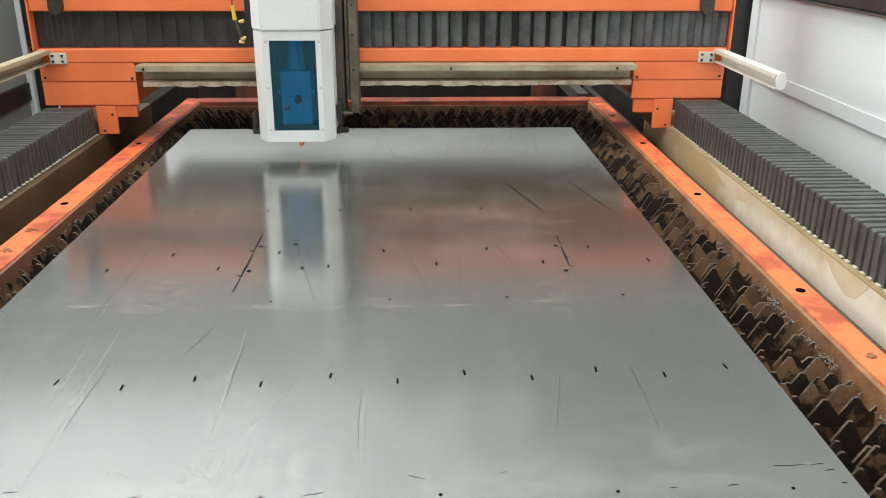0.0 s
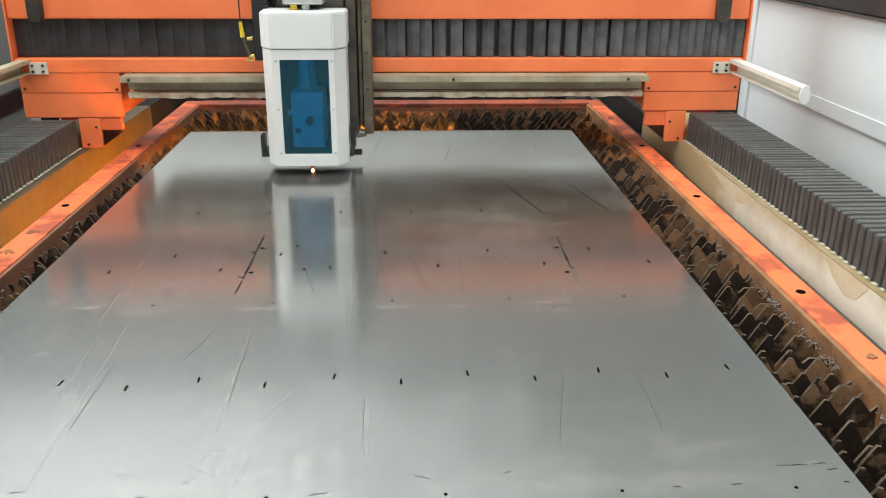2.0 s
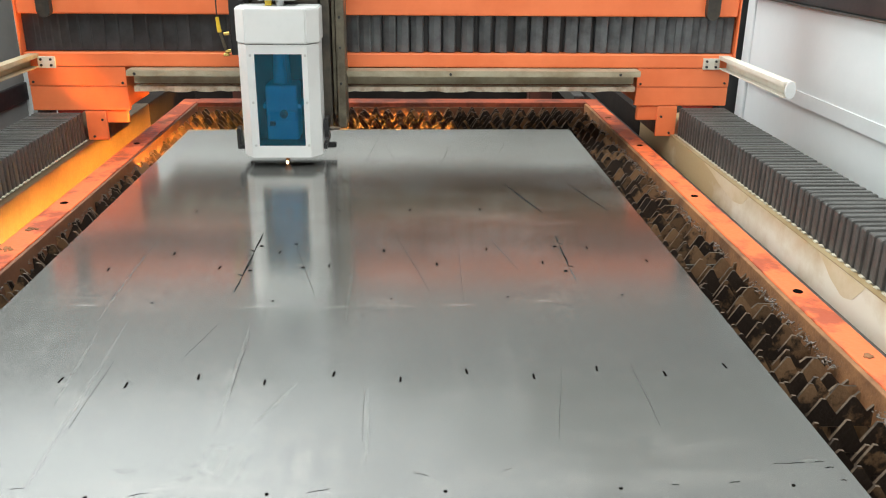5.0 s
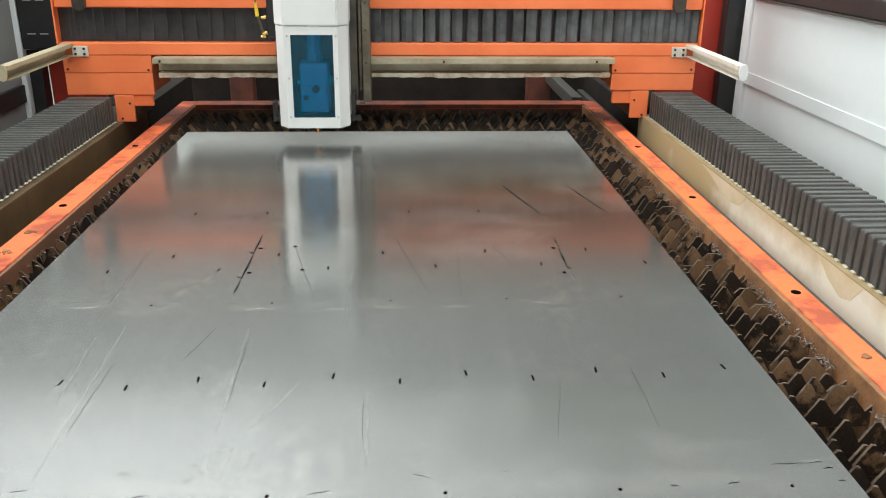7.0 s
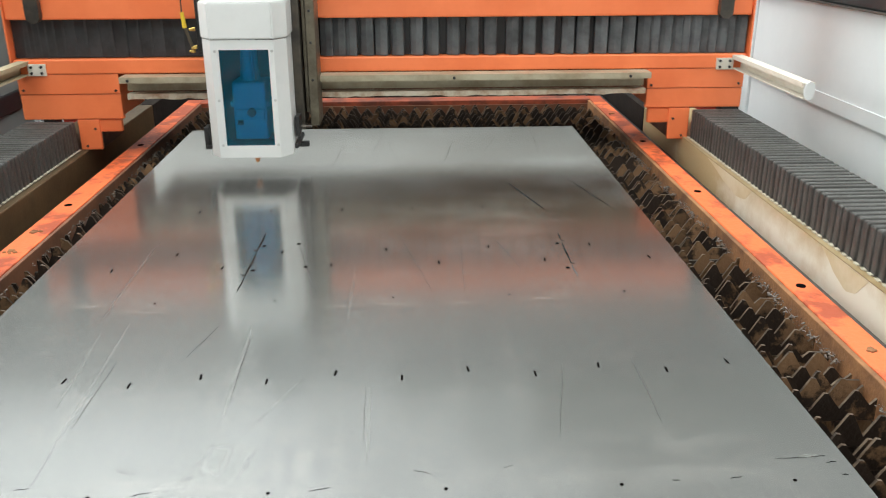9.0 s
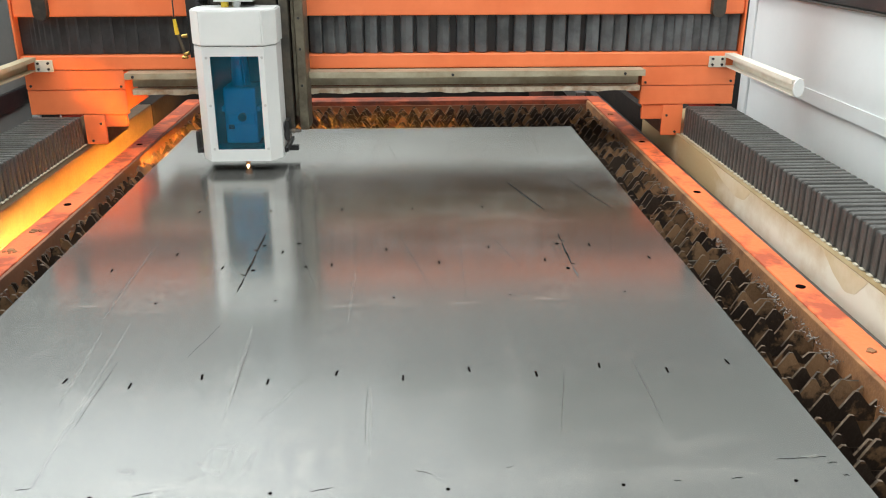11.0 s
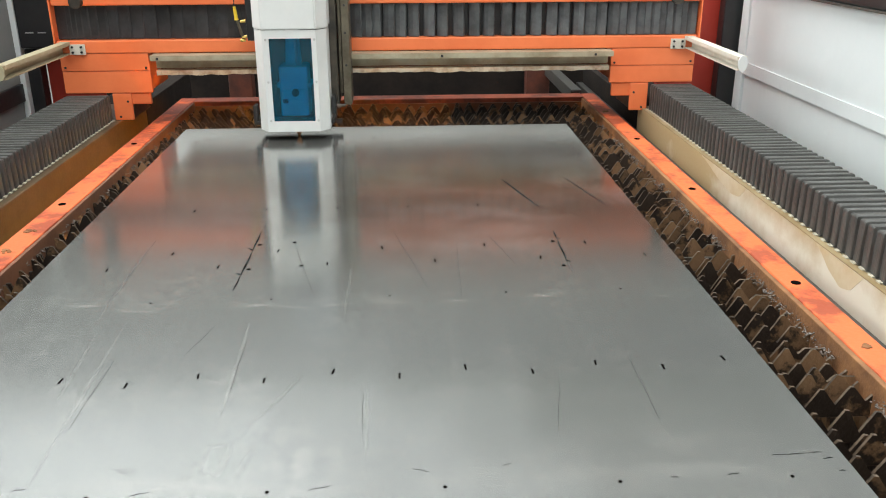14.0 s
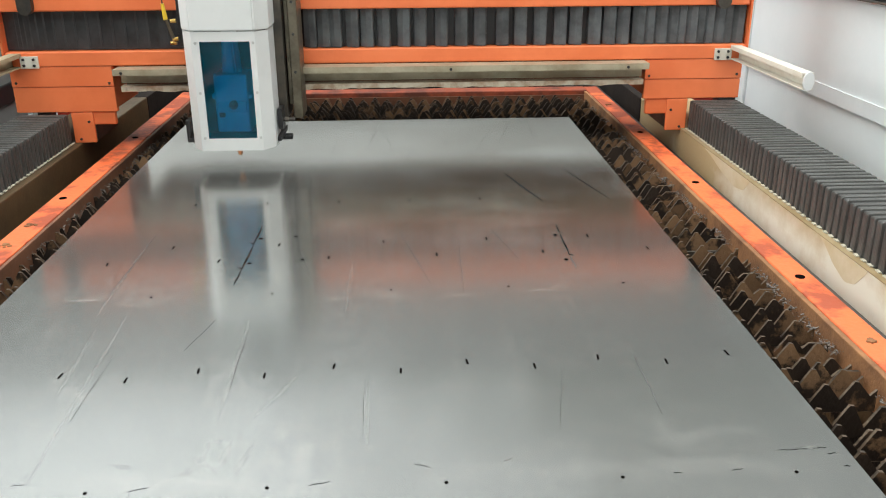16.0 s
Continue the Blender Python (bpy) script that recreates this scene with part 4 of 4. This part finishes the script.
def cutting_head():
    """Its own zero is the nozzle's tip over the sheet."""
    h = thing("laser_unit", "white laser cutting head with a blue window", "laser cutter")
    cx = -0.006
    f, o = 0.0953, 0.1285
    y0, y1, y2 = -0.078, -0.031, 0.086
    wx0, wx1, wz0, wz1 = cx + 0.003 - 0.0752, cx + 0.003 + 0.0752, 0.925, 1.2226
    zb, zc, zt = 0.887, 1.2537, 1.3625
    bm = bmesh.new()
    box(bm, (cx - f, y0, zb), (wx0, y0 + 0.006, zc - 0.002))
    box(bm, (wx1, y0, zb), (cx + f, y0 + 0.006, zc - 0.002))
    box(bm, (wx0, y0, zb), (wx1, y0 + 0.006, wz0))
    box(bm, (wx0, y0, wz1), (wx1, y0 + 0.006, zc - 0.002))
    bmesh.ops.remove_doubles(bm, verts=bm.verts, dist=0.0001)
    part("front_panel", bm, "white", h)
    for s in (-1, 1):
        bm = bmesh.new()
        pts = [(cx + s * f, y0), (cx + s * o, y1), (cx + s * o, y2), (cx + s * (o - 0.005), y2), (cx + s * (o - 0.005), y1 + 0.002), (cx + s * f, y0 + 0.008)]
        prism(bm, pts, "z", zb, zc - 0.002)
        part("side_panel", bm, "white", h)
    # black plate added for the open underside, its shade put into the colour
    part("bottom_plate", prism(bmesh.new(), [(cx - f + 0.004, y0 + 0.008), (cx - o + 0.008, y1), (cx - o + 0.008, y2), (cx + o - 0.008, y2), (cx + o - 0.008, y1), (cx + f - 0.004, y0 + 0.008)], "z", zb + 0.002, zb + 0.006), "black", h, "black plate in place of the shaded open underside")
    part("carriage_foot", B(((cx - 0.155, 0.005, zb + 0.008), (cx + 0.141, 0.178, zb + 0.022)), bevel=0.002), "black", h, "dark carriage foot")
    e = 0.004
    bm = prism(bmesh.new(), [(cx - f, y0 - e), (cx - o - e, y1), (cx - o - e, 0.10), (cx + o + e, 0.10), (cx + o + e, y1), (cx + f, y0 - e)], "z", zc, zt)
    bmesh.ops.bevel(bm, geom=list(bm.edges), offset=0.004, segments=2, affect="EDGES")
    part("top_cover", bm, "white", h)
    part("window_pane", B(((wx0 - 0.004, y0 + 0.0065, wz0 - 0.004), (wx1 + 0.004, y0 + 0.0085, wz1 + 0.004))), "pane", h, "blue tinted window")
    for x in (wx0 - 0.011, wx1 + 0.011):
        for z in (wz0 + 0.003, (wz0 + wz1) / 2 - 0.005, wz1 - 0.004):
            part("screw", rod(bmesh.new(), (x, y0 - 0.002, z), (x, y0 + 0.002, z), 0.0042, seg=12), "alu", h, "small bright screw")
    # works behind the window
    part("inner_back", B(((cx - 0.12, 0.078, zb + 0.012), (cx + 0.12, 0.084, zc - 0.004))), "dark", h)
    core = part("optic_block", B(((cx - 0.050, -0.038, 0.937), (cx + 0.054, 0.07, 1.118)), bevel=0.006), "blue_part", h, "pale optic block")
    part("optic_collar", B(((cx - 0.060, -0.031, 1.040), (cx + 0.064, 0.065, 1.056)), ((cx - 0.041, -0.045, 0.999), (cx + 0.047, -0.037, 1.035)), bevel=0.003), "blue_part", h)
    part("optic_tube", rod(bmesh.new(), (cx, 0.02, 1.118), (cx, 0.02, 1.247), 0.031, 0.023, 20), "blue_part", h)
    part("lens_knob", rod(bmesh.new(), (cx + 0.008, -0.053, 1.025), (cx + 0.008, -0.037, 1.025), 0.0135, seg=18), "dark", h)
    part("small_knob", B(((cx - 0.039, -0.049, 0.986), (cx - 0.021, -0.037, 1.001)), bevel=0.002), "black", h)
    part("cable", rod(bmesh.new(), (cx + 0.02, -0.022, 1.12), (cx + 0.012, -0.012, 1.237), 0.006, seg=8), "alu", h)
    part("nozzle", rod(bmesh.new(), (0, 0.0, 0.853), (0, 0.0, 0.880), 0.005, 0.013, 20), "copper", h, "small copper nozzle")
    part("nozzle_holder", rod(bmesh.new(), (0, 0.0, 0.8805), (0, 0.0, 0.8885), 0.017, 0.020, 20), "alu", h, "bright nozzle holder")
    cx = 0.008
    # carriage behind
    part("lift_plate", B(((cx - 0.175, 0.18, 0.955), (cx + 0.10, 0.222, 1.50)), bevel=0.003), "dark", h, "dark lift plate")
    part("slide_plate", B(((cx + 0.112, 0.09, 0.952), (cx + 0.142, 0.222, 1.50)), bevel=0.003), "dark", h, "dark slide plate")
    part("slide_rail", B(((cx + 0.146, 0.12, 0.99), (cx + 0.158, 0.17, 1.50)), bevel=0.002), "plate", h, "oily bronze slide rail")
    part("edge_plate", B(((cx + 0.160, 0.10, 0.948), (cx + 0.190, 0.222, 1.50)), bevel=0.003), "plate", h, "oily bronze edge plate")
    for z in (1.10, 1.22, 1.32, 1.42):
        part("screw", rod(bmesh.new(), (cx + 0.174, 0.094, z), (cx + 0.174, 0.104, z), 0.0045, seg=10), "black", h, "black socket screw")
    part("skirt_plate", B(((cx - 0.152, 0.10, 0.876), (cx + 0.150, 0.118, 0.894)), bevel=0.002), "black", h, "black skirt plate")
    part("back_plate", B(((cx - 0.195, 0.13, 1.19), (cx - 0.135, 0.222, 1.50)), bevel=0.003), "black", h, "black back plate")
    part("motor_mount", B(((cx - 0.077, 0.0, 1.380), (cx + 0.047, 0.096, 1.417)), bevel=0.004), "alu", h, "grey motor mount")
    part("mount_foot", B(((cx - 0.056, 0.015, 1.363), (cx - 0.035, 0.04, 1.3795)), bevel=0.002), "yellow", h, "small yellow foot")
    part("mount_foot", rod(bmesh.new(), (cx - 0.010, 0.03, 1.363), (cx - 0.010, 0.03, 1.3795), 0.014, seg=14), "alu", h)
    part("motor", B(((cx - 0.066, 0.01, 1.418), (cx + 0.038, 0.108, 1.53)), bevel=0.006), "black", h, "black motor")
    part("top_bracket", B(((cx - 0.115, 0.112, 1.30), (cx + 0.105, 0.178, 1.43)), bevel=0.004), "dark", h, "dark top bracket")
    part("lift_column", B(((cx - 0.085, 0.112, 1.431), (cx + 0.085, 0.178, 1.76)), bevel=0.006), "grey_column", h, "tall grey lift column")
    for k in range(9):
        part("chain_link", B(((cx - 0.150, 0.06, 1.33 + 0.012 * k), (cx - 0.133, 0.12, 1.339 + 0.012 * k)), bevel=0.001), "black", h)
    # lead with a yellow sleeve and brass fittings
    part("lead", rod(bmesh.new(), (-0.224, 0.115, 1.317), (-0.224, 0.115, 1.46), 0.0022, seg=8), "black", h)
    part("sleeve", rod(bmesh.new(), (-0.219, 0.115, 1.268), (-0.224, 0.115, 1.317), 0.0075, 0.0055, 12), "yellow", h, "yellow cable sleeve")
    part("hose", rod(bmesh.new(), (-0.200, 0.12, 1.20), (-0.218, 0.115, 1.268), 0.006, 0.0045, 10), "plate", h)
    for x, z in ((-0.198, 1.262), (-0.196, 1.205), (-0.203, 1.193)):
        part("fitting", rod(bmesh.new(), (x - 0.008, 0.118, z), (x + 0.010, 0.118, z + 0.002), 0.005, 0.0065, 10), "brass", h, "brass fitting")
    # stop brackets low on both sides
    part("stop_bracket", B(((-0.167, 0.01, 0.893), (-0.154, 0.06, 0.966)), bevel=0.002), "black", h, "black stop bracket")
    part("stop_bracket", B(((0.127, 0.01, 0.933), (0.142, 0.07, 0.999)), bevel=0.002), "black", h, "black stop bracket")
    part("stop_bolt", rod(bmesh.new(), (0.142, 0.035, 0.960), (0.178, 0.035, 0.960), 0.0055, seg=12), "dark", h)
    part("bolt_nut", rod(bmesh.new(), (0.148, 0.035, 0.960), (0.158, 0.035, 0.960), 0.009, seg=6), "dark", h)
    return h


def fire():
    """Burning metal that falls below the cut, and the hot point at the nozzle."""
    f = thing("burning_shower", "orange shower of burning metal below the sheet", "sparks")
    bm = bmesh.new()
    rnd = random.Random(6)
    for k in range(26):
        z = 0.765 - 0.30 * (k / 26)
        a, r = rnd.random() * 6.28, 0.010 + 0.10 * (k / 26) * rnd.random()
        c = Vector((r * math.cos(a), r * math.sin(a) + 0.08 * (k / 26), z))
        rod(bm, c, c + Vector((0, 0, -0.035)), 0.006, 0.003, 6)
    part("shower", bm, "flame", f)
    s = thing("cutting_spark", "white hot cutting point below the nozzle", "sparks")
    bm = bmesh.new()
    rod(bm, (0, -0.006, 0.8525), (0, -0.006, 0.8560), 0.0045, 0.003, 12)
    part("hot_point", bm, "spark", s)
    p = thing("spark_spray", "thin spray of sparks thrown up while piercing", "sparks")
    for k in range(16):
        a = rnd.random() * 6.28
        d = 0.010 + 0.17 * rnd.random() ** 2
        c = Vector((d * math.cos(a), -0.02 + 0.6 * d * math.sin(a), 0.8535 + 0.015 * rnd.random()))
        e = c + Vector((math.cos(a), math.sin(a), 0.8)) * (0.002 + 0.005 * rnd.random())
        part("spark", rod(bmesh.new(), c, e, 0.0006, 0.0003, 5), "spark", p)
    return f, s, p


hall()
enclosure()
machine_bed()
pallet()
steel_sheet()
GANTRY = gantry()
HEAD = cutting_head()
SHOWER, POINT, SPRAY = fire()

RIGHT_END, LEFT_END, HEAD_RIGHT, HEAD_LEFT = 1.278, -1.230, 0.200, -0.190
folds_right = []
me = fold_mesh(0.050, 0.034, 1.1835, 1.3095)
for k in range(30):
    ob = new("bellows_fold", me)
    ob.parent = GANTRY
    u = (k + 0.5) / 30
    folds_right.append((ob, u + 0.06 * math.sin(6.283 * (u - 0.35)) + 0.0485 + 0.0030 * math.sin(k * 2.4)))
folds_left = []
me = fold_mesh(0.075, 0.016, 1.1835, 1.3095, "fabric_shade")
for k in range(22):
    ob = new("bellows_fold", me)
    ob.parent = GANTRY
    u = (k + 0.5) / 22
    folds_left.append((ob, u - 0.085 * math.sin(u * 6.283)))

BELLOWS_START, FOLDS = 0.30, 86
side_folds = []
for x0, x1, z0, z1, name in ((1.105, 1.272, 0.887, 0.991, "first"), (-1.224, -1.057, 0.869, 0.973, "second")):
    b = thing("guideway_bellows", "dark grey pleated bellows covering the guideway", "bellows", "guideway bellows")
    me = side_fold_mesh(x0, x1, z0, z1, 0.039)
    inner = x0 if x0 > 0 else x1
    tab = finish("tab", B(((inner - (0.007 if inner > 0 else 0.002), -0.012, z0 + 0.0002), (inner + (0.002 if inner > 0 else 0.007), 0.004, z0 + 0.003))), "tab")
    for k in range(FOLDS):
        ob = new("fold", me)
        ob.parent = b
        tb = new("tab", tab)
        tb.parent = ob
        u = (k + 0.5) / FOLDS
        # wider folds where the cloth hangs loose, tight ones behind the carriage, none quite straight
        side_folds.append((ob, u * (1.2 - 0.2 * u), 0.9 * math.sin(k * 1.7) + 0.6 * math.sin(k * 0.61), 0.4 * math.sin(k * 2.3)))


def run_at(t):
    for a, b in zip(RUN, RUN[1:]):
        if a[0] <= t <= b[0]:
            u = (t - a[0]) / (b[0] - a[0])
            return [p + (q - p) * u for p, q in zip(a[1:], b[1:])]
    return RUN[-1][1:]


def motions():
    walk(GANTRY, [(t, pose(0, y, 0)) for t, y, x, z in RUN])
    walk(HEAD, [(t, pose(x, y, z)) for t, y, x, z in RUN])
    for ob, u in folds_right:
        walk(ob, [(t, pose(x + HEAD_RIGHT + u * (RIGHT_END - x - HEAD_RIGHT), 0, 0)) for t, y, x, z in RUN])
    for ob, u in folds_left:
        walk(ob, [(t, pose(LEFT_END + u * (x + HEAD_LEFT - LEFT_END), 0, 0)) for t, y, x, z in RUN])
    for ob, u, lean, twist in side_folds:
        rows = []
        for t, y, x, z in RUN:
            at = BELLOWS_START + u * (y + 0.25 - BELLOWS_START)
            rows.append((t, pose(0, at, 0.9) @ pose(0, 0, 0, lean, 0, twist * 0.3) @ pose(0, 0, -0.9)))
        walk(ob, rows)
    for ob, sink in ((SHOWER, FIRE), (POINT, SPARK), (SPRAY, PIERCE)):
        times = sorted({r[0] for r in RUN} | {r[0] for r in sink})
        rows = []
        for t in times:
            y, x, z = run_at(t)
            for a, b in zip(sink, sink[1:]):
                if a[0] <= t <= b[0]:
                    d = a[1] + (b[1] - a[1]) * (t - a[0]) / (b[0] - a[0])
            rows.append((t, pose(x, y, -d)))
        walk(ob, rows)


motions()
